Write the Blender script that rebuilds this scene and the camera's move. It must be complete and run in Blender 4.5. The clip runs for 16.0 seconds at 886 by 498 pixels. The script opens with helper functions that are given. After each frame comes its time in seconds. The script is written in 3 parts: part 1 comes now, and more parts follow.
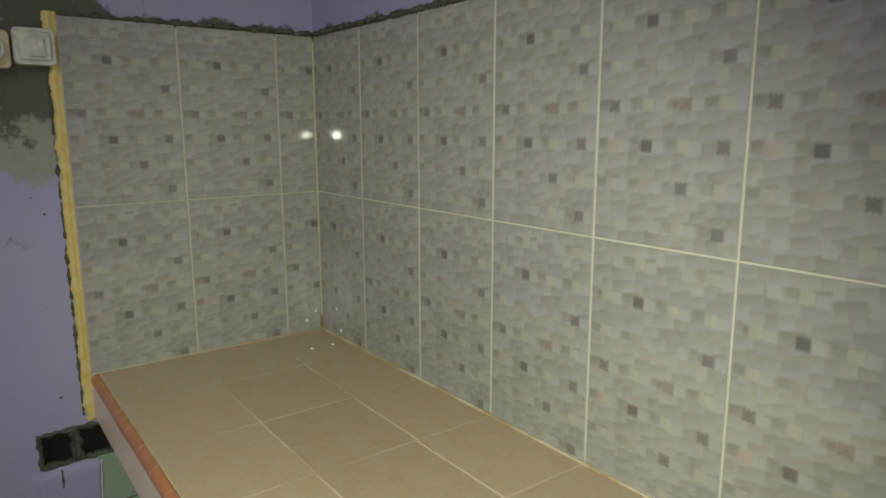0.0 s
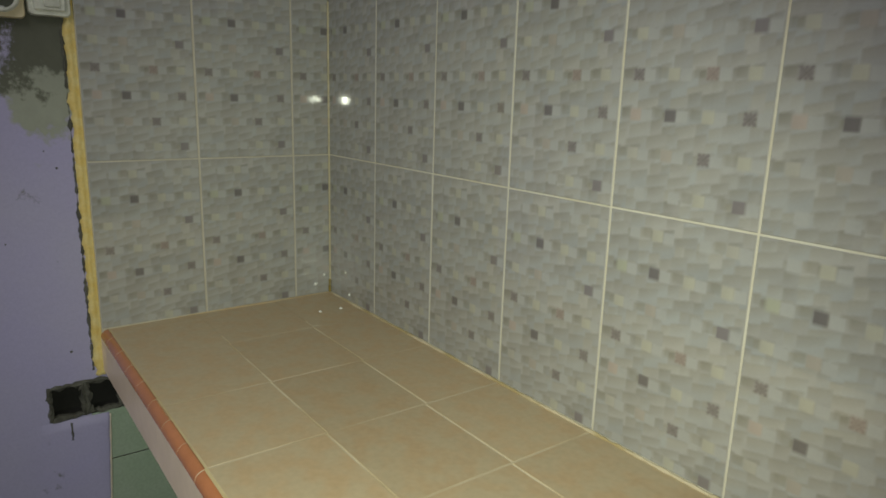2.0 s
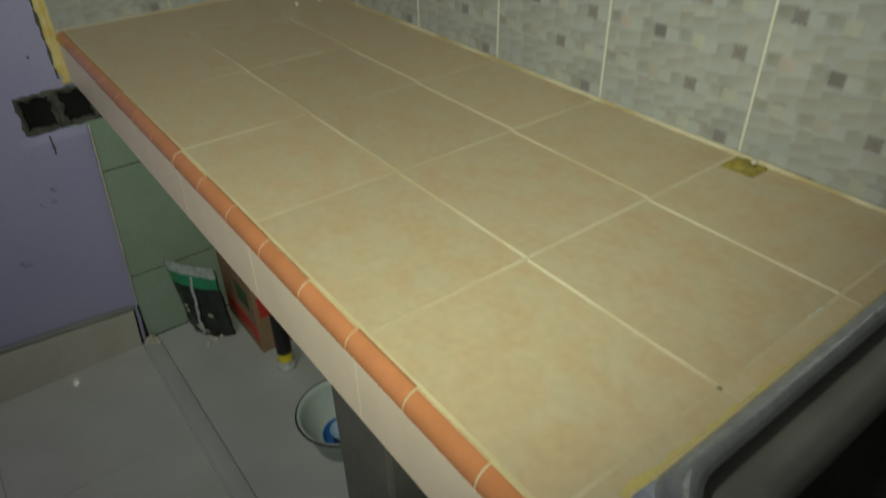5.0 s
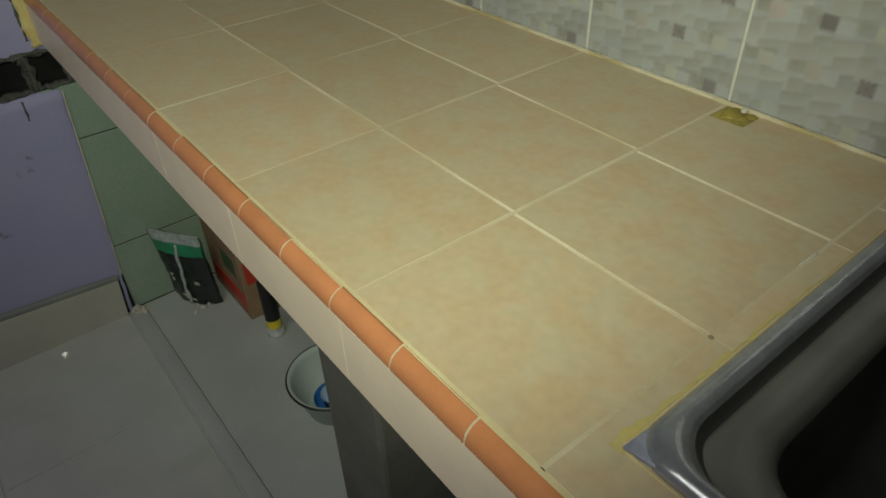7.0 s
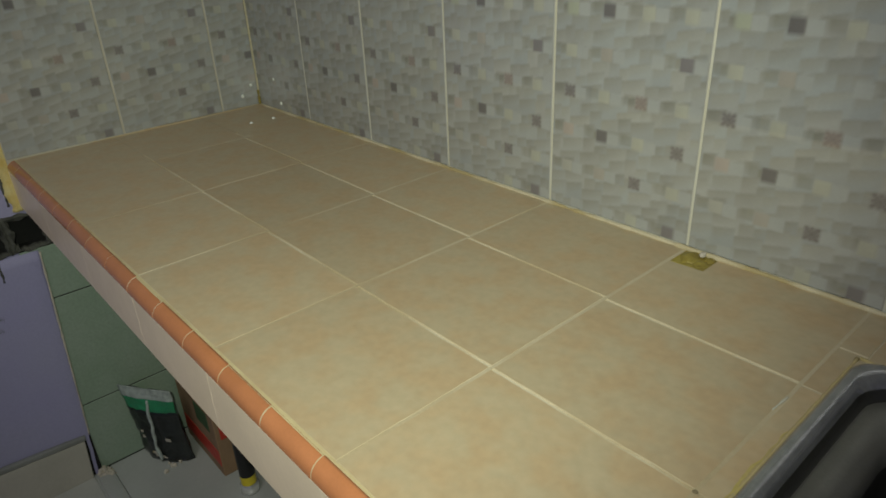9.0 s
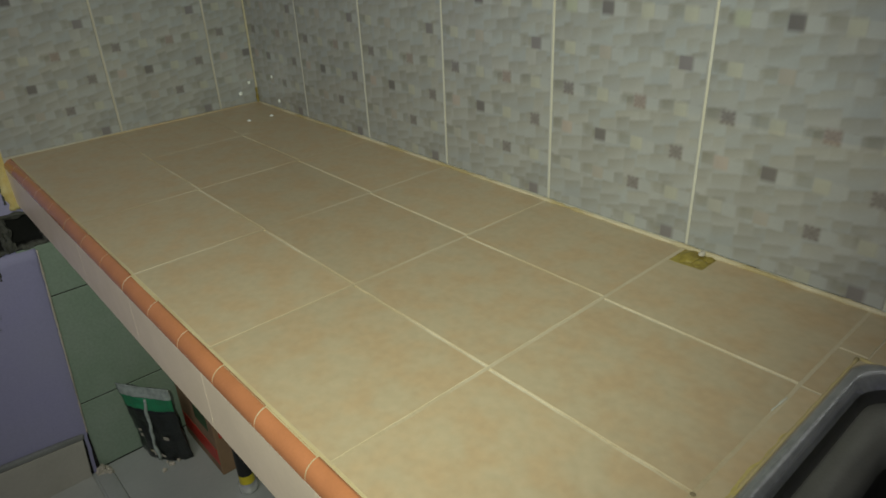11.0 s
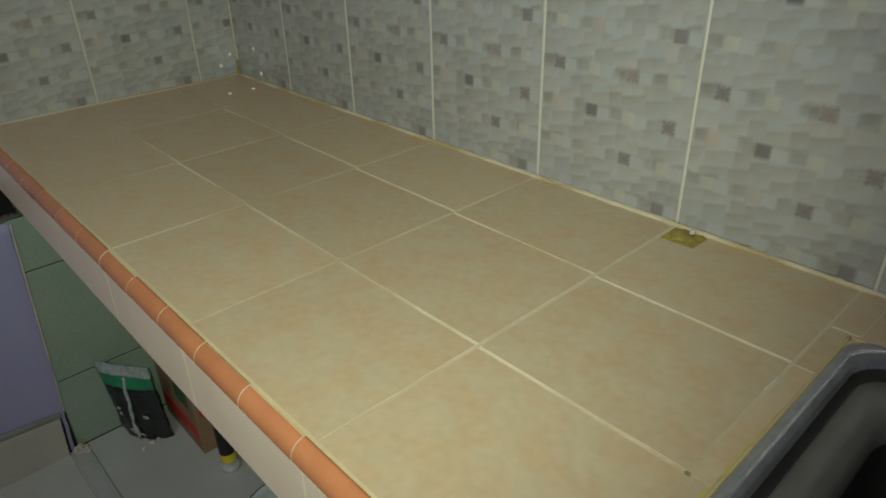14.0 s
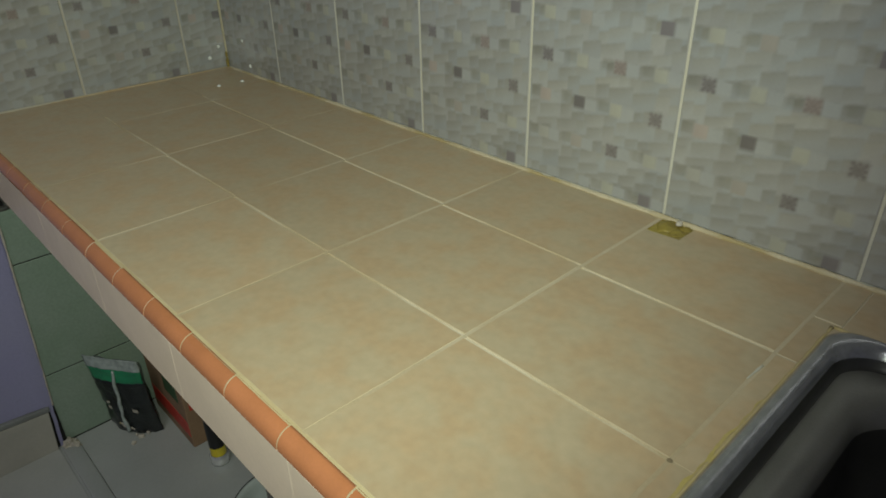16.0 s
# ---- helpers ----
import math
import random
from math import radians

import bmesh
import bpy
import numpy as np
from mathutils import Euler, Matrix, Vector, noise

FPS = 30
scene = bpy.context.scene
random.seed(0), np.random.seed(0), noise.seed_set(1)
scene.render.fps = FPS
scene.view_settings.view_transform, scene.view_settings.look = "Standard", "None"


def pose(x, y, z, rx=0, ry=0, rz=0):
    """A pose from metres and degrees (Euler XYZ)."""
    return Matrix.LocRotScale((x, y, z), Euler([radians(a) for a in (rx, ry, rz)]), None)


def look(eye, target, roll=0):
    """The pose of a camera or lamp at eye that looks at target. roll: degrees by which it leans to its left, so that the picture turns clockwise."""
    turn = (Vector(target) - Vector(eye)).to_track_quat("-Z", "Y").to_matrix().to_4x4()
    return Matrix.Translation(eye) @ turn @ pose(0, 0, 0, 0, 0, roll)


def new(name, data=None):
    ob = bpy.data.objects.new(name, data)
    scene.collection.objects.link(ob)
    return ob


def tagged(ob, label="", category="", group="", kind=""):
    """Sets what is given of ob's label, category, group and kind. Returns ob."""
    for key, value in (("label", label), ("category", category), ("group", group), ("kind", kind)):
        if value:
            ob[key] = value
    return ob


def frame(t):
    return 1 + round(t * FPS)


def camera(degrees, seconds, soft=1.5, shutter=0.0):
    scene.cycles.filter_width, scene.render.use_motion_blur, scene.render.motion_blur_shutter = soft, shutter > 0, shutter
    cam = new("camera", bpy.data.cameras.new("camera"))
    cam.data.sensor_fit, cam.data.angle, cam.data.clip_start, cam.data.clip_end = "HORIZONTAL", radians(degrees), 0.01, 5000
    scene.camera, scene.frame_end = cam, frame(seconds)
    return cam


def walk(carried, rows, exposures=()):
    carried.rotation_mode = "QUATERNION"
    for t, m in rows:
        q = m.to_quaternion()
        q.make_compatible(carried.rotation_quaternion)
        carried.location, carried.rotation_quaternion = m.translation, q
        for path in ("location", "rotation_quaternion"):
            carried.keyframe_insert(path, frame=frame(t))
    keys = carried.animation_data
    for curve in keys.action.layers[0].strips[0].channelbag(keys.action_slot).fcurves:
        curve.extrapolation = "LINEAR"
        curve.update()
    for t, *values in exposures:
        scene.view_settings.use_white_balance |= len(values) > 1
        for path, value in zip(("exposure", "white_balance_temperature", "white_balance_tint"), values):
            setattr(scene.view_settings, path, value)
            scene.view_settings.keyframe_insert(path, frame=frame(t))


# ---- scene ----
cam = camera(66.96, 16.0, soft=1.7, shutter=0.5)
PATH = [
    (0, (1.7192, -0.8418, 1.4537), (0.1416, 0.3333, 1.0928), -0.12),
    (0.5, (1.7183, -0.8449, 1.4564), (0.1374, 0.3234, 1.0879), -0.13),
    (1, (1.7202, -0.8581, 1.4491), (0.1351, 0.3025, 1.0743), 0.49),
    (1.5, (1.7155, -0.8653, 1.4413), (0.1355, 0.2950, 1.0447), 1.84),
    (2, (1.7044, -0.8611, 1.4422), (0.1392, 0.3021, 0.9980), 1.69),
    (2.5, (1.7031, -0.8646, 1.4450), (0.1160, 0.2734, 1.0134), 1.41),
    (3, (1.7042, -0.8665, 1.4423), (0.1240, 0.2797, 1.0072), 1.20),
    (3.5, (1.7037, -0.8710, 1.4363), (0.1163, 0.2578, 0.9826), 1.30),
    (4, (1.6983, -0.8568, 1.4192), (0.1601, 0.2668, 0.8098), 1.12),
    (4.5, (1.6832, -0.8369, 1.3083), (0.2462, 0.2371, 0.4242), 0.94),
    (5, (1.6685, -0.8147, 1.2961), (0.3476, 0.1639, 0.1570), -1.19),
    (5.2, (1.6685, -0.8147, 1.2901), (0.3854, 0.1499, 0.0971), -1.19),
    (7.3, (1.6624, -0.8069, 1.2769), (0.4143, 0.1682, 0.0556), -1.85),
    (7.5, (1.6529, -0.8100, 1.2908), (0.4114, 0.2212, 0.1095), -1.78),
    (8, (1.6574, -0.8039, 1.3016), (0.3345, 0.3168, 0.3046), -2.74),
    (8.5, (1.6637, -0.8091, 1.3076), (0.3128, 0.3615, 0.4106), -2.59),
    (9, (1.6644, -0.8085, 1.3124), (0.3067, 0.3553, 0.4166), -2.67),
    (11.5, (1.6624, -0.7969, 1.3093), (0.3071, 0.3637, 0.4058), -2.68),
    (12, (1.6601, -0.7938, 1.3054), (0.3246, 0.3864, 0.3980), -2.70),
    (12.5, (1.6506, -0.8019, 1.3071), (0.2848, 0.3295, 0.3826), -2.87),
    (13, (1.6530, -0.7817, 1.3032), (0.3656, 0.4353, 0.3751), -1.83),
    (13.5, (1.6526, -0.7837, 1.2964), (0.3694, 0.4243, 0.3508), -1.48),
    (14, (1.6458, -0.7979, 1.2981), (0.3453, 0.3826, 0.3414), -1.50),
    (14.5, (1.6426, -0.8051, 1.2982), (0.3335, 0.3610, 0.3357), -1.51),
    (15, (1.6421, -0.8081, 1.2991), (0.3203, 0.3559, 0.3515), -1.18),
    (15.5, (1.6446, -0.8003, 1.2965), (0.3491, 0.3869, 0.3413), -1.12),
    (16, (1.6527, -0.7958, 1.2946), (0.3726, 0.3961, 0.3246), -1.16),
]
EXPOSURES = [(0.0, -1.08, 6500, 10), (1.0, -1.12, 6500, 10), (3.5, -1.12, 6500, 10), (5.0, -1.38, 6400, 3), (7.5, -1.42, 6400, 5), (8.0, -1.46, 6350, 10), (12.5, -1.46, 6250, 8), (16.0, -1.48, 6150, 8)]
walk(cam, [(t, look(eye, target, roll)) for t, eye, target, roll in PATH], EXPOSURES)
TORCH, FILL = 98.0, 38.0
# world, lights
world = bpy.data.worlds.new("night")
scene.world = world
world.use_nodes = True
world.node_tree.nodes["Background"].inputs[0].default_value = (0.35, 0.4, 0.5, 1)
world.node_tree.nodes["Background"].inputs[1].default_value = 0.02


def lamp(name, kind, energy, m, size, colour):
    data = bpy.data.lights.new(name, kind)
    data.energy, data.color = energy, colour
    if kind == "AREA":
        data.shape, data.size = "DISK", size
    else:
        data.shadow_soft_size = size
    ob = new(name, data)
    ob.matrix_world = m
    return ob


# the torch that lights the room, held beside the camera
torch = lamp("torch", "SPOT", TORCH, look((1.725, -0.88, 1.405), (0.80, -0.25, 1.04)), 0.006, (0.945, 1.0, 0.775))
torch.data.spot_size, torch.data.spot_blend = radians(92), 1.0
# weak fill under the ceiling behind the camera, added for ambience, itself unseen
lamp("added_fill", "AREA", FILL, look((1.5, -1.8, 2.66), (1.5, -1.75, 0.0)), 1.2, (1.0, 0.97, 0.89))


# ---- materials ----
def mat(name, colour, rough=0.5, metal=0.0, vary=0.15, scale=12.0, grain=120.0, bump=0.1, second=None, attribute=None, coat=0.0, random_tint=0.0, span=(0.35, 0.68), ior=1.5):
    """A surface with two scales of variation, bump and uneven gloss."""
    m = bpy.data.materials.new(name)
    m.use_nodes = True
    nt = m.node_tree
    N, L = nt.nodes, nt.links
    b = N["Principled BSDF"]
    geo = N.new("ShaderNodeNewGeometry")
    big, fine = N.new("ShaderNodeTexNoise"), N.new("ShaderNodeTexNoise")
    big.inputs["Scale"].default_value, fine.inputs["Scale"].default_value = scale, grain
    big.inputs["Detail"].default_value = 6
    L.new(geo.outputs["Position"], big.inputs["Vector"])
    L.new(geo.outputs["Position"], fine.inputs["Vector"])
    mix = N.new("ShaderNodeMix")
    mix.data_type = "RGBA"
    c2 = second or [c * (1 - vary) for c in colour]
    mix.inputs[6].default_value, mix.inputs[7].default_value = (*colour, 1), (*c2, 1)
    ramp = N.new("ShaderNodeMapRange")
    ramp.inputs[1].default_value, ramp.inputs[2].default_value = span
    L.new(big.outputs["Fac"], ramp.inputs[0])
    L.new(ramp.outputs[0], mix.inputs[0])
    out = mix.outputs[2]
    if attribute:
        at = N.new("ShaderNodeAttribute")
        at.attribute_name = attribute
        mul = N.new("ShaderNodeMix")
        mul.data_type, mul.blend_type = "RGBA", "MULTIPLY"
        mul.inputs[0].default_value = 1
        L.new(at.outputs["Color"], mul.inputs[6])
        L.new(out, mul.inputs[7])
        out = mul.outputs[2]
    speck = N.new("ShaderNodeMapRange")
    speck.inputs[3].default_value, speck.inputs[4].default_value = 1 - vary * 0.6, 1 + vary * 0.6
    L.new(fine.outputs["Fac"], speck.inputs[0])
    value = speck.outputs[0]
    if random_tint:
        info, add = N.new("ShaderNodeObjectInfo"), N.new("ShaderNodeMapRange")
        add.inputs[3].default_value, add.inputs[4].default_value = 1 - random_tint, 1 + random_tint
        L.new(info.outputs["Random"], add.inputs[0])
        times = N.new("ShaderNodeMath")
        times.operation = "MULTIPLY"
        L.new(value, times.inputs[0])
        L.new(add.outputs[0], times.inputs[1])
        value = times.outputs[0]
    hsv = N.new("ShaderNodeHueSaturation")
    L.new(out, hsv.inputs["Color"])
    L.new(value, hsv.inputs["Value"])
    L.new(hsv.outputs[0], b.inputs["Base Color"])
    b.inputs["Metallic"].default_value = metal
    rr = N.new("ShaderNodeMapRange")
    rr.inputs[3].default_value, rr.inputs[4].default_value = rough * 0.85, min(1, rough * 1.2)
    L.new(big.outputs["Fac"], rr.inputs[0])
    L.new(rr.outputs[0], b.inputs["Roughness"])
    b.inputs["Coat Weight"].default_value = coat
    b.inputs["Coat Roughness"].default_value = 0.03
    b.inputs["Coat IOR"].default_value = 1.7
    b.inputs["IOR"].default_value = ior
    if bump:
        bp = N.new("ShaderNodeBump")
        bp.inputs["Strength"].default_value, bp.inputs["Distance"].default_value = bump, 0.003
        L.new(fine.outputs["Fac"], bp.inputs["Height"])
        L.new(bp.outputs[0], b.inputs["Normal"])
    return m


GLAZED = mat("printed_wall_tile", (1, 1, 1), 0.03, vary=0.06, scale=30, grain=260, bump=0.002, attribute="print", ior=1.7)
COUNTER = mat("beige_counter_tile", (0.474, 0.392, 0.256), 0.34, vary=0.19, scale=23, grain=90, bump=0.008, second=(0.480, 0.360, 0.216), ior=1.36, coat=0.14, random_tint=0.05, span=(0.39, 0.63))
GROUT = mat("cream_grout", (0.61, 0.55, 0.415), 0.85, vary=0.2, scale=5, grain=300, bump=0.3, second=(0.485, 0.40, 0.25), span=(0.44, 0.58))
CORNER = mat("cream_corner_sealant", (0.58, 0.53, 0.36), 0.035, vary=0.2, scale=40, grain=200, bump=0.004)
GROUT_DULL = mat("dull_grey_grout", (0.50, 0.47, 0.39), 0.85, vary=0.2, scale=12, grain=300, bump=0.3, second=(0.44, 0.41, 0.33))
GROUT_DIRTY = mat("dirty_grout", (0.525, 0.45, 0.31), 0.6, vary=0.2, scale=5, grain=300, bump=0.1, second=(0.46, 0.375, 0.235), span=(0.46, 0.56))
GROUT_WHITE = mat("pale_grout", (0.57, 0.56, 0.485), 0.85, vary=0.15, scale=9, grain=300, bump=0.3, second=(0.53, 0.49, 0.37))
TERRACOTTA = mat("orange_glazed_trim", (0.50, 0.20, 0.085), 0.13, vary=0.12, scale=25, grain=330, bump=0.06, random_tint=0.05)
FOOT = mat("patchy_foot_sealant", (0.60, 0.53, 0.37), 0.6, vary=0.2, scale=7, grain=260, bump=0.05, second=(0.44, 0.355, 0.18), span=(0.44, 0.56))
TRIMLINE = mat("yellowed_trim_grout", (0.58, 0.49, 0.28), 0.7, vary=0.15, scale=20, grain=300, bump=0.05, second=(0.50, 0.40, 0.22))
FRONTGROUT = mat("cream_front_grout", (0.90, 0.76, 0.60), 0.5, vary=0.1, scale=25, grain=300, bump=0.01)
PINKWHITE = mat("pale_pink_edge_tile", (0.88, 0.725, 0.56), 0.35, vary=0.08, scale=20, grain=200, bump=0.03)
GREEN = mat("green_wall_tile", (0.255, 0.335, 0.255), 0.3, vary=0.25, scale=11, grain=140, bump=0.05, second=(0.29, 0.36, 0.29), random_tint=0.05)
DARKJOINT = mat("dark_joint", (0.05, 0.055, 0.045), 0.9, vary=0.3, grain=200, bump=0.3)
FLOORTILE = mat("glossy_floor_tile", (0.47, 0.475, 0.45), 0.018, vary=0.08, scale=9, grain=120, bump=0.002, random_tint=0.03)
SKIRTTILE = mat("skirting_tile", (0.48, 0.455, 0.40), 0.02, vary=0.10, scale=9, grain=120, bump=0.002, random_tint=0.03)
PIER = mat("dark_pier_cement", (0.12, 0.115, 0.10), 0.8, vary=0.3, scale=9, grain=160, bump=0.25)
CEMENT = mat("grey_cement", (0.24, 0.245, 0.235), 0.55, vary=0.22, scale=7, grain=160, bump=0.12)
SMOOTHCEMENT = mat("smooth_grey_floor", (0.44, 0.455, 0.44), 0.35, vary=0.12, scale=5, grain=160, bump=0.05)
GRIME = mat("brown_grime", (0.27, 0.215, 0.125), 0.8, vary=0.3, scale=60, grain=300, bump=0.2)
# near-black colour for the shade in the socket holes and the skirting's end gap
HOLEBLACK = mat("shade_black", (0.012, 0.012, 0.011), 0.95, vary=0.4, bump=0.3)
MORTAR = mat("dark_mortar", (0.10, 0.10, 0.085), 0.95, vary=0.5, scale=40, grain=220, bump=0.8)
PALEYELLOW = mat("pale_yellow_sealant", (0.50, 0.41, 0.19), 0.7, vary=0.25, scale=45, grain=220, bump=0.3, second=(0.47, 0.38, 0.22))
OLIVE = mat("olive_foam", (0.36, 0.29, 0.055), 0.5, vary=0.3, scale=60, grain=220, bump=0.25, second=(0.22, 0.165, 0.03))
YELLOW = mat("yellow_sealant", (0.62, 0.46, 0.14), 0.6, vary=0.25, scale=45, grain=220, bump=0.4, second=(0.66, 0.56, 0.26))
WHITEPLASTIC = mat("white_plastic", (0.62, 0.64, 0.58), 0.35, vary=0.3, scale=45, grain=200, bump=0.02)
IVORY = mat("ivory_plastic", (0.60, 0.52, 0.34), 0.38, vary=0.12, scale=25, grain=200, bump=0.02)
DARKPLASTIC = mat("dark_plastic", (0.05, 0.055, 0.04), 0.5, vary=0.3, scale=60, grain=200, bump=0.03)
BLACK = mat("black_plastic", (0.015, 0.015, 0.015), 0.4, vary=0.3, bump=0.02)
# sink steel with the shade of bowl and groove put into its colour
SHADESTEEL = mat("shaded_steel", (0.065, 0.065, 0.06), 0.33, 0.6, vary=0.2, scale=18, grain=420, bump=0.04)
STEEL = mat("dull_steel", (0.19, 0.19, 0.17), 0.36, 0.45, vary=0.18, scale=18, grain=420, bump=0.04)
FILM = mat("dusty_steel", (0.36, 0.375, 0.40), 0.27, 0.72, vary=0.35, scale=50, grain=300, bump=0.04)
RIMSTEEL = mat("bare_rim_steel", (0.42, 0.43, 0.45), 0.20, 0.72, vary=0.25, scale=40, grain=300, bump=0.02)
SMEAR = mat("yellow_smear", (0.50, 0.41, 0.13), 0.6, vary=0.25, scale=45, grain=220, bump=0.2, second=(0.47, 0.375, 0.17))
FILMBLUE = mat("bluish_film", (0.25, 0.26, 0.33), 0.35, vary=0.3, scale=60, grain=300, bump=0.05)
CHROME = mat("chrome", (0.86, 0.86, 0.84), 0.2, 0.65, vary=0.08, bump=0.0)
CARD = mat("brown_cardboard", (0.30, 0.19, 0.11), 0.8, vary=0.15, scale=20, grain=220, bump=0.1)
RED = mat("red_print", (0.55, 0.05, 0.03), 0.5, vary=0.15, bump=0.03)
GREENPRINT = mat("green_print", (0.03, 0.26, 0.12), 0.4, vary=0.2, bump=0.03)
DARKGREEN = mat("dark_green_print", (0.06, 0.12, 0.05), 0.6, vary=0.2, bump=0.03)
BAGBLACK = mat("black_bag_foil", (0.02, 0.024, 0.024), 0.3, vary=0.4, scale=40, grain=90, bump=0.5)
CLEAR = mat("clear_bag_plastic", (0.42, 0.47, 0.45), 0.25, vary=0.3, scale=60, grain=90, bump=0.4)
YELLOWCAN = mat("yellow_can", (0.75, 0.60, 0.03), 0.3, vary=0.1, bump=0.02)
BASIN = mat("enamel_basin", (0.50, 0.55, 0.52), 0.3, vary=0.1, bump=0.02)
BLUE = mat("blue_plastic", (0.05, 0.20, 0.55), 0.3, vary=0.15, bump=0.02)
CUPBLUE = mat("pale_blue_plastic", (0.45, 0.60, 0.80), 0.35, vary=0.1, bump=0.02)
CEILING = mat("ceiling_paint", (0.55, 0.54, 0.52), 0.9, vary=0.08, scale=3, bump=0.05)
STONE = mat("plaster_crumb", (0.55, 0.50, 0.42), 0.9, vary=0.3, bump=0.4)


def plaster():
    """Lavender paint, with raw cement showing in ragged patches near the broken-out edges."""
    m = mat("lavender_paint", (0.318, 0.302, 0.50), 0.7, vary=0.12, scale=4, grain=180, bump=0.08, second=(0.335, 0.325, 0.485))
    nt = m.node_tree
    N, L = nt.nodes, nt.links
    b = N["Principled BSDF"]
    paint = b.inputs["Base Color"].links[0].from_socket
    geo = N.new("ShaderNodeNewGeometry")
    rough, soft = N.new("ShaderNodeTexNoise"), N.new("ShaderNodeTexNoise")
    rough.inputs["Scale"].default_value, rough.inputs["Detail"].default_value = 9, 10
    rough.inputs["Roughness"].default_value = 0.7
    soft.inputs["Scale"].default_value, soft.inputs["Detail"].default_value = 9, 4
    for n in (rough, soft):
        L.new(geo.outputs["Position"], n.inputs["Vector"])
    sep = N.new("ShaderNodeSeparateXYZ")
    L.new(geo.outputs["Position"], sep.inputs[0])

    def op(kind, a, c, clamp=False):
        n = N.new("ShaderNodeMath")
        n.operation, n.use_clamp = kind, clamp
        for i, v in enumerate((a, c)):
            if isinstance(v, (int, float)):
                n.inputs[i].default_value = v
            else:
                L.new(v, n.inputs[i])
        return n.outputs[0]

    def band(axis, lo, hi, edge):
        up = op("DIVIDE", op("SUBTRACT", sep.outputs[axis], lo), edge, True)
        down = op("DIVIDE", op("SUBTRACT", hi, sep.outputs[axis]), edge, True)
        return op("MULTIPLY", up, down)

    # bare cement round the switches and above them, a paler scrape under that, a thin line above the tiles
    dark = op("MULTIPLY", band(2, 1.36, 1.86, 0.22), band(1, -1.2, -0.36, 0.18))
    rim = op("MULTIPLY", band(2, 1.64, 1.725, 0.035), band(1, -0.75, 0.05, 0.02))
    dark = op("MAXIMUM", dark, op("MULTIPLY", rim, 0.82))
    pale = op("MULTIPLY", band(2, 1.18, 1.66, 0.2), band(1, -0.80, -0.5, 0.09))
    dark_mask = op("MULTIPLY", op("SUBTRACT", op("ADD", dark, op("MULTIPLY", rough.outputs["Fac"], 2.8)), 1.82), 5, True)
    pale_mask = op("MULTIPLY", op("SUBTRACT", op("ADD", pale, op("MULTIPLY", op("ADD", soft.outputs["Fac"], rough.outputs["Fac"]), 1.2)), 1.85), 6, True)
    last = paint
    for mask, colour in ((pale_mask, (0.27, 0.29, 0.25)), (dark_mask, (0.085, 0.09, 0.07))):
        mx = N.new("ShaderNodeMix")
        mx.data_type = "RGBA"
        L.new(mask, mx.inputs[0])
        L.new(last, mx.inputs[6])
        tone = N.new("ShaderNodeMix")
        tone.data_type = "RGBA"
        tone.inputs[6].default_value = (*[c * 0.55 for c in colour], 1)
        tone.inputs[7].default_value = (*[c * 1.35 for c in colour], 1)
        L.new(rough.outputs["Fac"], tone.inputs[0])
        L.new(tone.outputs[2], mx.inputs[7])
        last = mx.outputs[2]
    L.new(last, b.inputs["Base Color"])
    return m


LAVENDER = plaster()


# ---- building helpers ----
def mesh_from(name, verts, faces, material, smooth=False):
    me = bpy.data.meshes.new(name)
    me.from_pydata(verts, [], faces)
    me.materials.append(material)
    if smooth:
        me.polygons.foreach_set("use_smooth", [True] * len(me.polygons))
    me.update()
    return me


def put(name, me, parent=None, m=None, label=""):
    ob = new(name, me)
    if parent is not None:
        ob.parent = parent
    if m is not None:
        ob.matrix_basis = m
    return tagged(ob, label)


def part(name, bm, material, parent, label="", smooth=False, m=None):
    """Links a bmesh as one mesh object under a thing or a part."""
    me = bpy.data.meshes.new(name)
    bmesh.ops.recalc_face_normals(bm, faces=bm.faces)
    bm.to_mesh(me)
    bm.free()
    me.materials.append(material)
    if smooth:
        me.polygons.foreach_set("use_smooth", [True] * len(me.polygons))
    return put(name, me, parent, m, label)


def thing(name, m, label, category, group="", kind=""):
    ob = new(name)
    ob.empty_display_size = 0.05
    ob.matrix_basis = m
    return tagged(ob, label, category, group, kind)


def block(x0, x1, y0, y1, z0, z1, bevel=0.0, segments=2):
    bm = bmesh.new()
    bmesh.ops.create_cube(bm, size=1)
    for v in bm.verts:
        v.co = ((x0 + x1) / 2 + v.co.x * (x1 - x0), (y0 + y1) / 2 + v.co.y * (y1 - y0), (z0 + z1) / 2 + v.co.z * (z1 - z0))
    if bevel:
        bmesh.ops.bevel(bm, geom=bm.edges[:], offset=bevel, segments=segments, affect="EDGES", profile=0.5)
    return bm


def lathe(profile, n=40, cap=False):
    """A turned shape from (radius, height) pairs."""
    bm = bmesh.new()
    rings = [[bm.verts.new((r * math.cos(2 * math.pi * i / n), r * math.sin(2 * math.pi * i / n), z)) for i in range(n)] for r, z in profile]
    for a, b in zip(rings, rings[1:]):
        for i in range(n):
            bm.faces.new((a[i], a[(i + 1) % n], b[(i + 1) % n], b[i]))
    if cap:
        bm.faces.new(rings[0][::-1])
        bm.faces.new(rings[-1])
    return bm


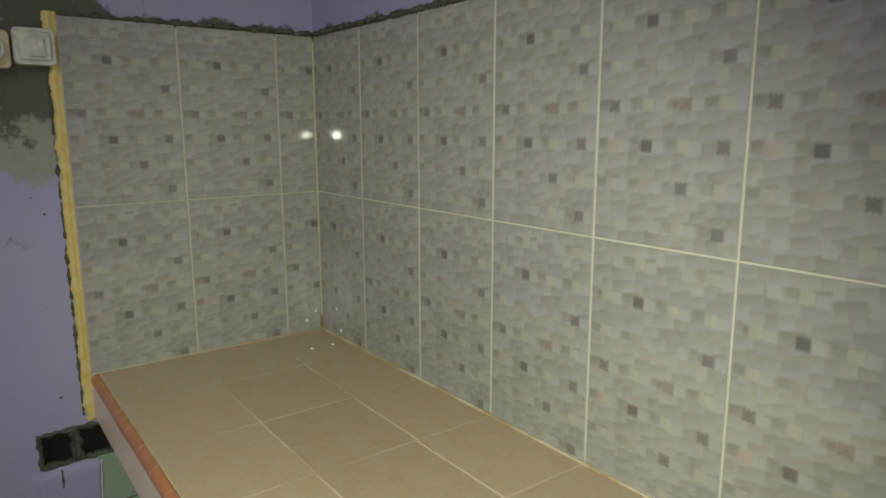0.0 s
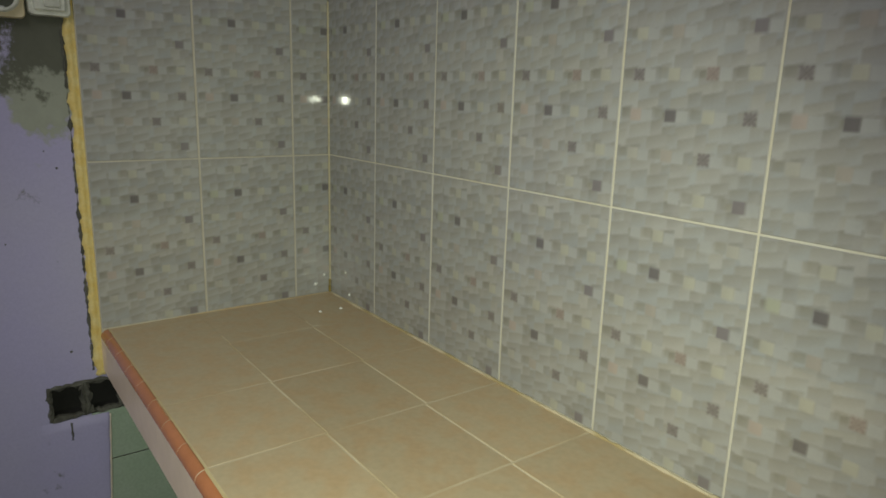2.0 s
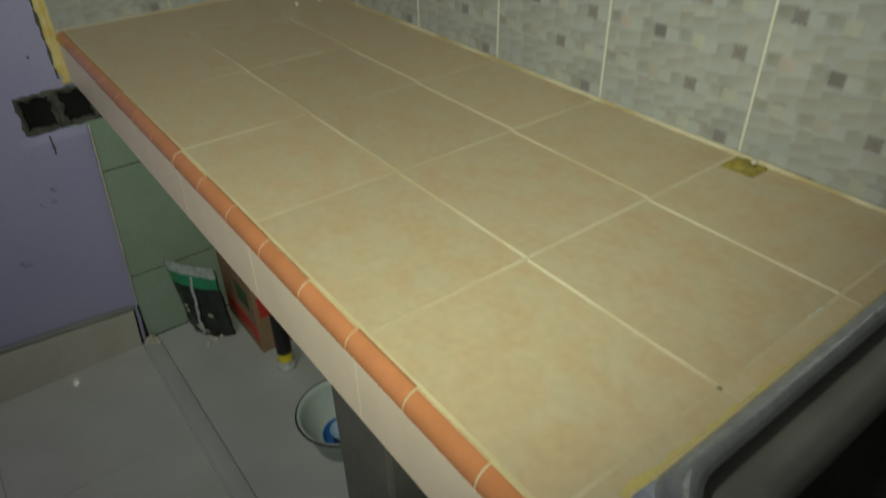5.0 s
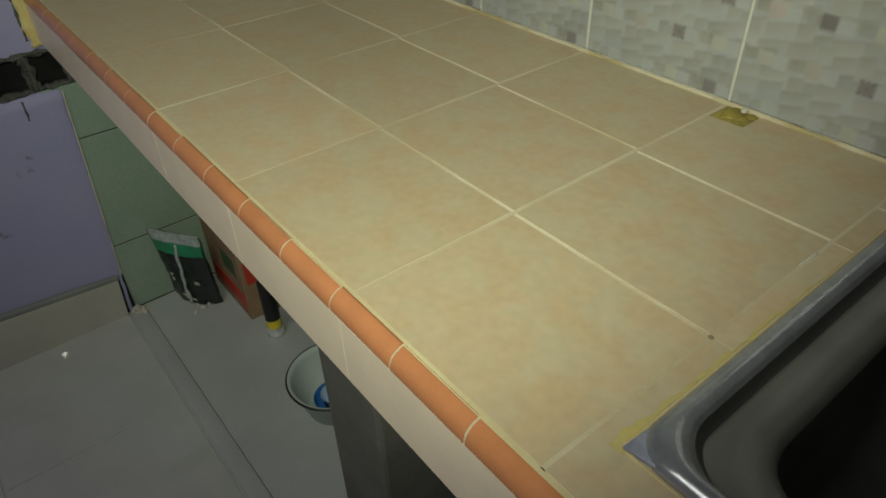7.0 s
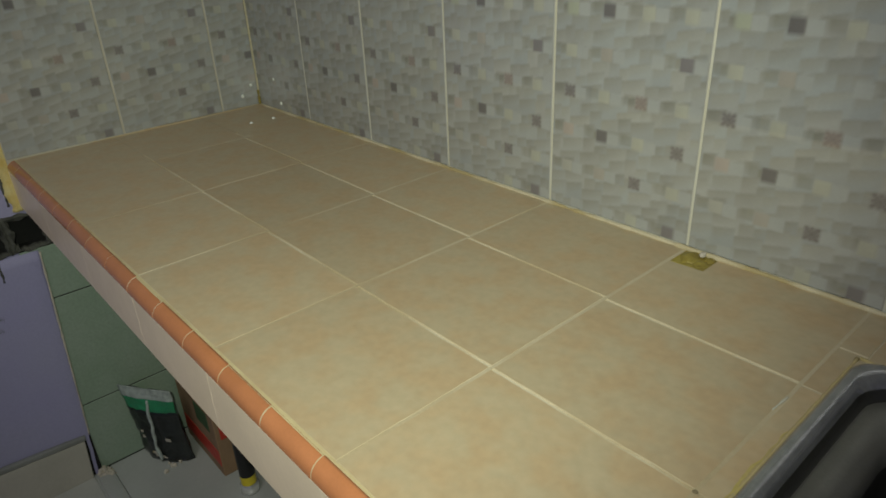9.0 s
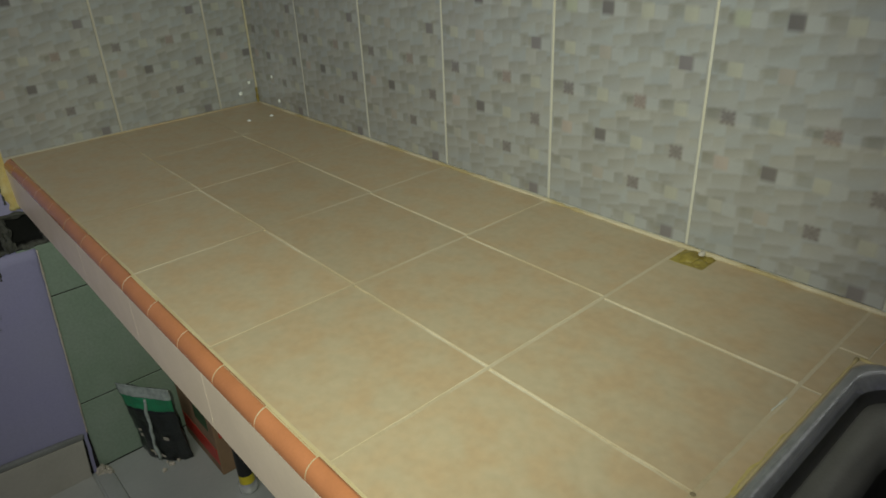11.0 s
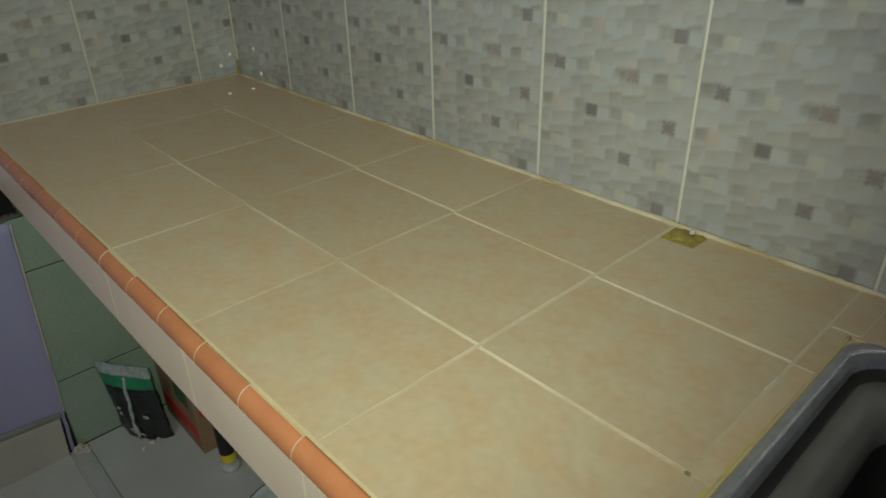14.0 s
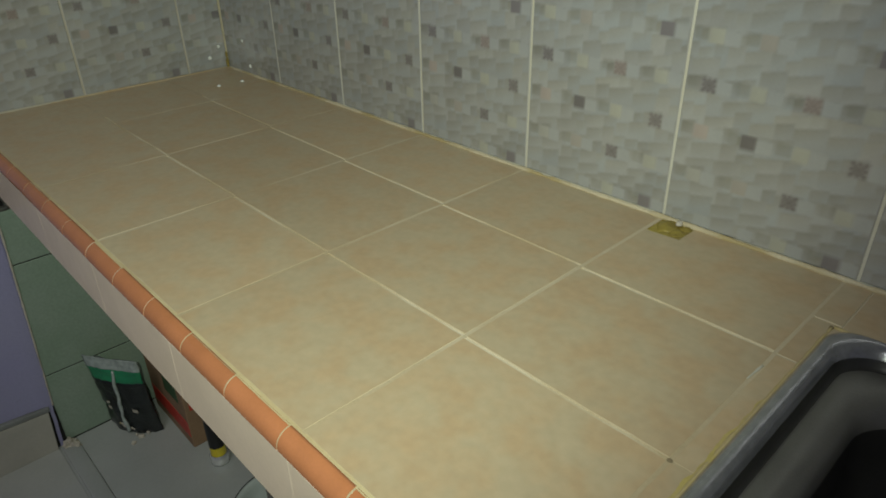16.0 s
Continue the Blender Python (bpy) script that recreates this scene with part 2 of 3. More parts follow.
def tile_mesh(name, w, h, depth, material, edge=0.0012):
    """A tile face in its own xy plane from 0, 0 to w, h, with eased edges; it goes down to -depth."""
    e = edge
    v = [(e, e, 0), (w - e, e, 0), (w - e, h - e, 0), (e, h - e, 0), (0, 0, -e), (w, 0, -e), (w, h, -e), (0, h, -e), (0, 0, -depth), (w, 0, -depth), (w, h, -depth), (0, h, -depth)]
    f = [(0, 1, 2, 3)]
    for i in range(4):
        j = (i + 1) % 4
        f += [(4 + i, 4 + j, j, i), (8 + i, 8 + j, 4 + j, 4 + i)]
    f.append((11, 10, 9, 8))
    return mesh_from(name, v, f, material)


def bead(path, radius, wobble, material, name, parent, label="", n=7, step_seed=0.0):
    """An uneven rope of sealant or mortar along a polyline of points."""
    bm = bmesh.new()
    rings = []
    for k, p in enumerate(path):
        p = Vector(p)
        d = (Vector(path[min(k + 1, len(path) - 1)]) - Vector(path[max(k - 1, 0)])).normalized()
        s = d.orthogonal().normalized()
        u = d.cross(s)
        r = radius * (1 + wobble * noise.noise(p * 55 + Vector((step_seed, 0, 0))) + 0.5 * wobble * noise.noise(p * 150))
        rings.append([bm.verts.new(p + (s * math.cos(a) + u * math.sin(a)) * max(r, radius * 0.15) * (1 + 0.35 * wobble * noise.noise(p * 90 + Vector((i * 3.1, 0, 0))))) for i, a in ((i, 2 * math.pi * i / n) for i in range(n))])
    for a, b in zip(rings, rings[1:]):
        for i in range(n):
            bm.faces.new((a[i], a[(i + 1) % n], b[(i + 1) % n], b[i]))
    bm.faces.new(rings[0][::-1])
    bm.faces.new(rings[-1])
    return part(name, bm, material, parent, label, smooth=True)


def line(a, b, n):
    a, b = Vector(a), Vector(b)
    return [a.lerp(b, i / n) for i in range(n + 1)]


TOP = 0.875           # counter height
LOW, HIGH = 0.3980, 0.8140   # joint and upper edge of the wall tiles above the counter

# ---- setting ----
wall_long = tagged(new("wall_long"), "lavender plastered kitchen wall tiled above the counter", "wall", kind="structure")
part("plaster", block(-0.2, 3.3, 0.003, 0.15, 0, 2.75), LAVENDER, wall_long)
wall_end = tagged(new("wall_end"), "lavender wall with raw cement patches and a tiled splashback", "wall", kind="structure")


def holed_wall():
    """The end wall, with two sockets broken out of it under the counter's front edge."""
    ys = [-3.3, -0.729, -0.660, -0.648, -0.578, 0.003]
    zs = [0, 0.667, 0.745, 2.75]
    bm = bmesh.new()
    holes = {(1, 1), (3, 1)}
    for i in range(5):
        for k in range(3):
            y0, y1, z0, z1 = ys[i], ys[i + 1], zs[k], zs[k + 1]
            if (i, k) not in holes:
                bm.faces.new([bm.verts.new(p) for p in ((-0.003, y0, z0), (-0.003, y1, z0), (-0.003, y1, z1), (-0.003, y0, z1))])
    bmesh.ops.remove_doubles(bm, verts=bm.verts[:], dist=1e-5)
    for a, b_ in (((-0.2, -3.3, 0), (-0.2, 0.003, 2.75)),):
        bm.faces.new([bm.verts.new(p) for p in ((-0.2, -3.3, 0), (-0.2, -3.3, 2.75), (-0.2, 0.003, 2.75), (-0.2, 0.003, 0))])
    return bm


part("plaster", holed_wall(), LAVENDER, wall_end)
part("plaster", block(3.3, 3.45, -3.3, 0.15, 0, 2.75), LAVENDER, tagged(new("wall_near"), "plain lavender plastered wall", "wall", kind="structure"))
part("plaster", block(-0.2, 3.45, -3.45, -3.3, 0, 2.75), LAVENDER, tagged(new("wall_back"), "plain lavender plastered wall", "wall", kind="structure"))
ceiling = tagged(part("ceiling", block(-0.2, 3.45, -3.45, 0.15, 2.75, 2.85), CEILING, None), "plain painted ceiling", "ceiling", kind="structure")
floor = tagged(new("floor"), "glossy beige-grey tiled kitchen floor", "floor", kind="structure")
part("joint_bed", block(-0.2, 3.45, -3.45, 0.15, -0.1, -0.001), SMOOTHCEMENT, floor)
under = tagged(part("under_counter_floor", block(0.002, 3.3, -0.612, 0.0, -0.002, 0.004, 0.001), SMOOTHCEMENT, None), "smooth grey cement floor under the counter", "floor", kind="structure")
sill = tagged(part("floor_edge_strip", block(0.03, 3.3, -0.6535, -0.6125, -0.004, 0.008, 0.004, 3), SMOOTHCEMENT, None, smooth=True), "worn grey cement edging strip on the floor", "edging", kind="structure")

# skirting of cut floor tile along the end wall
skirting = tagged(new("baseboard"), "beige-grey tile skirting topped with grey cement", "skirting", kind="structure")
LEAN = pose(0, -0.66, 0, -4, 0, 0) @ Matrix.Translation((0, 0.66, 0))   # the skirting runs a little out of level
part("skirting_tile", block(-0.003, 0.013, -1.05, -0.660, -0.05, 0.120, 0.0015), SKIRTTILE, skirting, m=LEAN)
part("skirting_tile", block(-0.003, 0.013, -1.45, -1.053, -0.09, 0.120, 0.0015), SKIRTTILE, skirting, m=LEAN)
part("cement_cap", block(-0.003, 0.012, -1.45, -0.655, 0.120, 0.135, 0.004), CEMENT, skirting, "grey cement cap", m=LEAN)
# black strip that paints the shaded gap past the skirting's end
part("shade_strip", block(-0.003, 0.004, -1.45, -0.634, 0.0, 0.128), HOLEBLACK, skirting)


# ---- printed wall tiles ----
DARK, MAUVE, ORN, YEL, PALE, PINK, RUST, FAINT, SAGE = ((0.165, 0.155, 0.155), (0.215, 0.20, 0.205), None, (0.408, 0.404, 0.346), (0.388, 0.382, 0.345), (0.405, 0.355, 0.32), (0.315, 0.262, 0.24), (0.37, 0.345, 0.31), (0.37, 0.385, 0.31))
CHIPS = [
    [None, None, YEL, MAUVE],
    [PALE, FAINT, ORN, YEL],
    [PINK, DARK, YEL, ORN],
    [MAUVE, YEL, RUST, YEL],
    [YEL, FAINT, None, MAUVE],
    [SAGE, DARK, YEL, YEL],
    [None, YEL, None, PALE],
]
TILE_W, TILE_H = 0.2466, 0.4145


ROWS_, COLS_ = 23, 12
CELL_W, CELL_H, SLANT = TILE_W / 12, TILE_H / 21, 0.21


def print_table():
    """The overlapping pieces of every printed row: from, to, lift, brown of the upper edge, tone, hue."""
    rng = random.Random(11)
    rows = {}
    for r in range(-3, ROWS_ + 3):
        x, row = rng.uniform(-1.8, 0.0), []
        while x < COLS_:
            w = rng.choice((0.8, 1.0, 1.0, 1.4, 1.8)) * rng.uniform(0.92, 1.08)
            row.append((x, x + w, rng.uniform(-0.30, 0.30), rng.uniform(0.84, 0.98), rng.uniform(0.89, 1.06), rng.random()))
            x += w
        rows[r] = row
    return rows


PIECES = print_table()
STREAK = np.array((0.350, 0.345, 0.310))
FACE = np.array((0.366, 0.374, 0.368))


def shingle(across, up):
    """The grey shingle print at a place given in cells."""
    for r in range(int(math.floor(up)) - 2, int(math.floor(up)) + 3):
        for x0, x1, lift, brown, tone, warm in PIECES[min(max(r, -3), ROWS_ + 2)]:
            if x0 <= across < x1:
                t = (across - x0) / (x1 - x0)
                depth = r + 1 + lift + SLANT * (across - (x0 + x1) / 2) - up
                if depth > 0:
                    fade = min(1.0, depth / 0.95) ** 1.4
                    fade = min(1.0, fade + 0.5 * t * t)
                    edge = 0.91 if depth < 0.09 else 1.0
                    face = FACE * (1 + 0.03 * np.array((warm - 0.5, 0.0, 0.5 - warm)) * 2)
                    return (STREAK * brown * (1 - fade) + face * fade) * tone * edge
                break
    return FACE


def print_colour(u, v):
    """The print's colour at u across and v up a whole tile."""
    across, up = u / CELL_W, v / CELL_H
    c = min(int(across), COLS_ - 1)
    r0 = int(math.floor(up))
    x, y = across - c, up - r0
    k, sub = divmod(r0, 3)
    if sub == 1 and 0 <= k < 7:
        chip, orn = CHIPS[k][c // 3], (k, c // 3) in ((1, 2), (2, 3), (3, 0))
        red = chip is RUST
        if c % 3 == 1 and (chip or orn) and 0.03 < x < 0.97 and 0.04 < y < 0.96:
            if orn or red:
                ring = abs(math.sin(x * 9.4) * math.sin(y * 9.4)) + 0.5 * (abs(x - y) < 0.12 or abs(x + y - 1) < 0.12)
                dark = np.array((0.265, 0.225, 0.205)) if red else np.array((0.185, 0.17, 0.165))
                return dark + ((0.09 if red else 0.13) if ring < 0.42 else 0.0)
            return np.array(chip) * (0.94 + 0.10 * x)
        if c % 3 == 0 and chip is not None and x > 0.15 and y > 0.22:
            return shingle(across, up) * np.array((0.86, 0.85, 0.81))
        if c % 3 == 2 and x < 0.92 and y < 0.9:
            return FACE * (1.01 + 0.05 * (1 - y))
    return shingle(across, up)


def printed_tile(name, u0, u1, v0, v1):
    """The piece of a printed tile between u0..u1 across and v0..v1 up, in its own xy plane, facing +z."""
    e = 0.0012
    w, h = u1 - u0, v1 - v0
    nu, nv = max(4, round(w / 0.0021)), max(4, round(h / 0.0021))
    verts, tints, faces = [], [], []
    for j in range(nv + 1):
        for i in range(nu + 1):
            x, y = e + (w - 2 * e) * i / nu, e + (h - 2 * e) * j / nv
            verts.append((x, y, 0))
            soft = sum(print_colour(min(max(u0 + x + a, 0), TILE_W - 1e-5), min(max(v0 + y + b, 0), TILE_H - 1e-5)) for a in (-0.0012, 0, 0.0012) for b in (-0.0014, 0, 0.0014)) / 9
            tints.append((*soft, 1))
    for j in range(nv):
        for i in range(nu):
            a = j * (nu + 1) + i
            faces.append((a, a + 1, a + nu + 2, a + nu + 1))
    corner = [0, nu, (nv + 1) * (nu + 1) - 1, nv * (nu + 1)]
    n = len(verts)
    verts += [(0, 0, -e), (w, 0, -e), (w, h, -e), (0, h, -e), (0, 0, -0.008), (w, 0, -0.008), (w, h, -0.008), (0, h, -0.008)]
    tints += [(0.45, 0.44, 0.41, 1)] * 8
    for i in range(4):
        j = (i + 1) % 4
        faces += [(n + i, n + j, corner[j], corner[i]), (n + 4 + i, n + 4 + j, n + j, n + i)]
    me = mesh_from(name, verts, faces, GLAZED)
    layer = me.color_attributes.new("print", "FLOAT_COLOR", "POINT")
    layer.data.foreach_set("color", [v for t in tints for v in t])
    return me


CUT = TILE_H - (LOW - 0.0035)   # what is cut off the lower row
upper = printed_tile("wall_tile", 0, TILE_W, 0, TILE_H)
lower = printed_tile("wall_tile_cut", 0, TILE_W, CUT, TILE_H)
upper_slim = printed_tile("wall_tile_slim", 0, 0.103, 0, TILE_H)
lower_slim = printed_tile("wall_tile_slim_cut", 0, 0.103, CUT, TILE_H)
LEFT = Matrix(((1, 0, 0, 0), (0, 0, -1, 0), (0, 1, 0, 0), (0, 0, 0, 1)))      # tile plane to the long wall
END = Matrix(((0, 0, 1, 0), (1, 0, 0, 0), (0, 1, 0, 0), (0, 0, 0, 1)))        # tile plane to the end wall
rng = random.Random(3)
part("grout_bed", block(0.0, 2.55, 0.0014, 0.02, TOP - 0.03, TOP + HIGH - 0.004), GROUT_WHITE, wall_long)
part("grout_bed", block(-0.02, -0.0014, -0.609, 0.0, TOP - 0.02, TOP + HIGH - 0.004), GROUT_DULL, wall_end, m=pose(0, 0, 0, 0, 0, 1.15))


def uneven(amount=0.1):
    return pose(0, 0, 0, rng.uniform(-amount, amount), rng.uniform(-amount, amount), 0)


for i in range(10):
    for me, z in ((lower, 0.0035), (upper, LOW + 0.003)):
        put("wall_tile", me, wall_long, Matrix.Translation((0.0017 + 0.25 * i, 0, TOP + z)) @ LEFT @ uneven())
for me, y, z in ((lower, -0.608, 0.0035), (upper, -0.608, LOW + 0.003), (lower, -0.3568, 0.0035), (upper, -0.3568, LOW + 0.003), (lower_slim, -0.1060, 0.0035), (upper_slim, -0.1060, LOW + 0.003)):
    put("wall_tile", me, wall_end, pose(0, 0, 0, 0, 0, 1.15) @ Matrix.Translation((0, y, TOP + z)) @ END @ uneven())

# ragged mortar left along the upper edge of the tiles
mortar = tagged(new("mortar_edge"), "ragged dark mortar along the upper tile edge", "mortar", kind="structure")
bead(line((0.004, -0.60, TOP + HIGH + 0.006), (0.004, -0.004, TOP + HIGH + 0.01), 130), 0.0045, 1.6, MORTAR, "mortar_bead", mortar)
bead(line((0.004, -0.002, TOP + HIGH + 0.008), (2.5, -0.002, TOP + HIGH + 0.006), 420), 0.0055, 1.0, MORTAR, "mortar_bead", mortar)

# yellow sealant: corner, edge strip, foot of the walls
strip = tagged(new("yellow_edge_strip"), "uneven yellow sealant strip along the tile edge", "sealant", kind="structure")


def edge_strip():
    bm = bmesh.new()
    rows = []
    n = 150
    for i in range(n + 1):
        z = TOP - 0.115 + (HIGH + 0.125) * i / n
        out = -0.631 + 0.008 * noise.noise((3.1, 0, z * 28)) + 0.004 * noise.noise((9.7, 0, z * 90)) - (0.006 if i > n - 4 else 0)
        mid = 0.004 + 0.002 * noise.noise((1.7, 5, z * 40))
        rows.append([bm.verts.new(p) for p in ((-0.004, out, z), (mid, out + 0.004, z), (mid + 0.003, -0.618, z), (0.001, -0.614, z), (0.004, -0.611, z), (0.002, -0.6065, z), (-0.004, -0.6065, z))])
    for a, b in zip(rows, rows[1:]):
        for k in range(6):
            bm.faces.new((a[k], a[k + 1], b[k + 1], b[k]))
    bm.faces.new(rows[0])
    bm.faces.new(rows[-1][::-1])
    return bm


part("sealant", edge_strip(), YELLOW, strip, smooth=True)
bead(line((-0.003, -0.632, TOP - 0.1), (-0.003, -0.634, TOP + HIGH), 150), 0.0026, 2.2, MORTAR, "mortar_bead", mortar, step_seed=7)
bead(line((0.001, -0.001, TOP), (0.001, -0.001, TOP + HIGH - 0.01), 60), 0.0028, 0.3, CORNER, "corner_sealant", strip)
bead(line((0.003, -0.003, TOP + 0.001), (2.5, -0.003, TOP + 0.001), 260), 0.0034, 0.7, FOOT, "foot_sealant", strip)
bead(line((0.004, -0.596, TOP), (0.004, -0.003, TOP), 60), 0.0034, 0.3, COUNTER, "foot_sealant", strip)
bead(line((0.004, -0.004, TOP), (0.004, -0.004, TOP + 0.04), 12), 0.003, 0.9, OLIVE, "corner_sealant", strip)


# broken-out sockets with ragged cement rims
def ragged_rim(y0, y1, z0, z1, name="hole_rim"):
    bm = bmesh.new()
    pts = []
    for a, b in (((y0, z0), (y1, z0)), ((y1, z0), (y1, z1)), ((y1, z1), (y0, z1)), ((y0, z1), (y0, z0))):
        for i in range(10):
            pts.append((a[0] + (b[0] - a[0]) * i / 10, a[1] + (b[1] - a[1]) * i / 10))
    cy, cz = (y0 + y1) / 2, (z0 + z1) / 2
    rings = []
    for grow, x in ((-0.005, -0.014), (-0.005, -0.003), (0.001, 0.002), (0.008, -0.004)):
        ring = []
        for y, z in pts:
            d = Vector((y - cy, z - cz))
            d = d / max(abs(d.x) / ((y1 - y0) / 2), abs(d.y) / ((z1 - z0) / 2), 1e-6)
            g = grow + 0.008 * noise.noise((y * 70, z * 70, grow * 200))
            ring.append(bm.verts.new((x, y + math.copysign(min(abs(g), 0.012), g) * (1 if y > cy else -1) * (abs(y - cy) > (y1 - y0) * 0.35), z + g * (1 if z > cz else -1) * (abs(z - cz) > (z1 - z0) * 0.35))))
        rings.append(ring)
    for a, b in zip(rings, rings[1:]):
        for i in range(len(pts)):
            j = (i + 1) % len(pts)
            bm.faces.new((a[i], a[j], b[j], b[i]))
    liner = bmesh.new()
    f = [(-0.0032, y0, z0), (-0.0032, y1, z0), (-0.0032, y1, z1), (-0.0032, y0, z1)]
    g = [(-0.05, y, z) for _, y, z in f]
    for a in range(4):
        c = (a + 1) % 4
        liner.faces.new([liner.verts.new(p) for p in (f[a], f[c], g[c], g[a])])
    liner.faces.new([liner.verts.new(p) for p in g])
    # the liner's black is the hole's shade put into colour
    part("socket_hole", liner, HOLEBLACK, wall_end, "inside of a broken-out socket hole, coloured black for its shade")
    return part(name, bm, MORTAR, wall_end, "rough dark rim of a broken-out socket hole", smooth=False)


ragged_rim(-0.729, -0.660, 0.667, 0.745)
ragged_rim(-0.648, -0.578, 0.667, 0.745)
part("hole_divider", block(-0.05, -0.0022, -0.661, -0.647, 0.664, 0.748, 0.001), MORTAR, wall_end)
for y, z, r in ((-0.668, 1.262, 0.0022), (-0.690, 1.30, 0.0014), (-0.78, 1.10, 0.0016), (-0.675, 0.83, 0.0028)):
    part("plaster_pit", lathe([(0.0001, 0.0006), (r, 0.0004), (r * 1.2, 0.0)], 10), MORTAR, wall_end, "small dark pit", m=pose(-0.0028, y, z, 0, 90, 0))

# crumbling drip under the holes
bead([(0.0, -0.690 + 0.004 * noise.noise((0, 0, k * 0.7)), 0.652 - 0.005 * k) for k in range(10)], 0.0023, 1.4, MORTAR, "mortar_drip", mortar)

# green tiles on both walls below the counter
for y0, y1 in ((-0.645, -0.203), (-0.2, -0.001)):
    for z0, z1 in ((0.006, 0.216), (0.219, 0.530), (0.533, 0.664 if y0 < -0.5 else 0.776)):
        put("green_tile", tile_mesh("green_tile", y1 - y0, z1 - z0, 0.004, GREEN), wall_end, Matrix.Translation((0.0008, y0, z0)) @ END)
part("tile_bed", block(-0.0028, -0.0006, -0.645, 0.0, 0.0, 0.664), DARKJOINT, wall_end)
part("tile_bed", block(-0.0028, -0.0006, -0.576, 0.0, 0.664, 0.776), DARKJOINT, wall_end)


def plaster_lip():
    """The plaster's thicker edge, which runs out of plumb beside the green tiles."""
    bm = bmesh.new()
    n = 24
    rows = []
    for i in range(n + 1):
        z = 0.66 * i / n
        y = -0.640 + 0.033 * i / n + 0.0025 * noise.noise((0, 3.3, z * 30))
        rows.append([bm.verts.new(p) for p in ((-0.0031, -0.76, z), (0.0025, y - 0.03, z), (0.0045, y - 0.006, z), (0.003, y, z), (-0.0031, y + 0.001, z))])
    for a, b in zip(rows, rows[1:]):
        for k in range(4):
            bm.faces.new((a[k], a[k + 1], b[k + 1], b[k]))
    bm.faces.new(rows[-1])
    return part("plaster_lip", bm, LAVENDER, wall_end, smooth=True)


plaster_lip()
for i in range(8):
    for z0, z1 in ((0.006, 0.216), (0.219, 0.530), (0.533, 0.776)):
        put("green_tile", tile_mesh("green_tile", 0.397, z1 - z0, 0.004, GREEN), wall_long, Matrix.Translation((0.002 + 0.4 * i, -0.0008, z0)) @ LEFT)
bead(line((0.0022, -0.636, 0.13), (0.0022, -0.605, 0.655), 60), 0.0026, 0.5, STONE, "chipped_edge", wall_end)

# floor tiles
ft = tile_mesh("floor_tile", 0.397, 0.397, 0.003, FLOORTILE)
for i in range(8):
    for j in range(7):
        put("floor_tile", ft, floor, Matrix.Translation((0.012 + 0.4 * i, -0.655 - 0.4 * (j + 1), 0.001)))

# ---- the counter ----
counter = thing("kitchen_counter", pose(0, 0, 0), "long masonry kitchen counter with beige tiles and an orange rounded edge", "counter")
XS = [0.003, 0.2540, 0.5030, 0.7520, 1.0000, 1.2508, 1.4892]
YA, YB = -0.3896, -0.1825
SINK_X0, SINK_X1, SINK_Y0, SINK_Y1 = 1.514, 1.98, -0.536, -0.111


def slab():
    """The slab with the sink's opening."""
    xs, ys = [0.0, SINK_X0 + 0.015, SINK_X1 - 0.015, 3.3], [-0.598, SINK_Y0 + 0.015, SINK_Y1 - 0.015, 0.0]
    z0, z1 = TOP - 0.098, TOP - 0.0016
    bm = bmesh.new()
    for i in range(3):
        for j in range(3):
            if (i, j) == (1, 1):
                continue
            b2 = block(xs[i], xs[i + 1], ys[j], ys[j + 1], z0, z1)
            me = bpy.data.meshes.new("tmp")
            b2.to_mesh(me)
            b2.free()
            bm.from_mesh(me)
            bpy.data.meshes.remove(me)
    bmesh.ops.remove_doubles(bm, verts=bm.verts[:], dist=1e-6)
    return bm


part("slab", slab(), GROUT, counter, "concrete slab under cream grout")


def worn(corners, step=0.018, depth=0.0008):
    """A tile's outline with edges that waver a little where grout covers them."""
    loop = []
    for (ax, ay), (bx, by) in zip(corners, corners[1:] + corners[:1]):
        n = max(1, round(max(abs(bx - ax), abs(by - ay)) / step))
        for k in range(n):
            x, y = ax + (bx - ax) * k / n, ay + (by - ay) * k / n
            d = depth * noise.noise((x * 45, y * 45, 3.7)) if k else 0.0
            loop.append((x + (d if ax == bx else 0.0), y + (d if ay == by else 0.0)))
    return loop


def counter_tile(x0, x1, y0, y1, notch=None, g=0.0017):
    """One tile lying on the slab; notch: (x0, x1, y0) cut out of its back edge."""
    x0, x1, y0, y1 = x0 + g, x1 - g, y0 + g, y1 - g
    if notch:
        loop = [(x0, y0), (x1, y0), (x1, y1), (notch[1], y1), (notch[1], notch[2]), (max(notch[0], x0 + .001), notch[2] - 0.003), (max(notch[0], x0 + .001), y1 - .001), (x0, y1 - .001)]
    else:
        loop = worn([(x0, y0), (x1, y0), (x1, y1), (x0, y1)])
    cx, cy, e = (x0 + x1) / 2, (y0 + y1) / 2, 0.0008
    n = len(loop)
    inner = [(x + math.copysign(e, cx - x), y + math.copysign(e, cy - y), 0) for x, y in loop]
    v = inner + [(x, y, -e) for x, y in loop] + [(x, y, -0.006) for x, y in loop]
    f = [tuple(range(n))]
    for i in range(n):
        j = (i + 1) % n
        f += [(n + i, n + j, j, i), (2 * n + i, 2 * n + j, n + j, n + i)]
    v = [(x - cx, y - cy, z) for x, y, z in v]
    tilt = 0.6 if x0 < 0.1 and y1 > -0.1 else 0.08
    me = mesh_from("counter_tile", v, f, COUNTER)
    me.materials.append(GROUT_DIRTY)   # grout smeared over the edges
    me.polygons.foreach_set("material_index", [0] + [1] * (len(f) - 1))
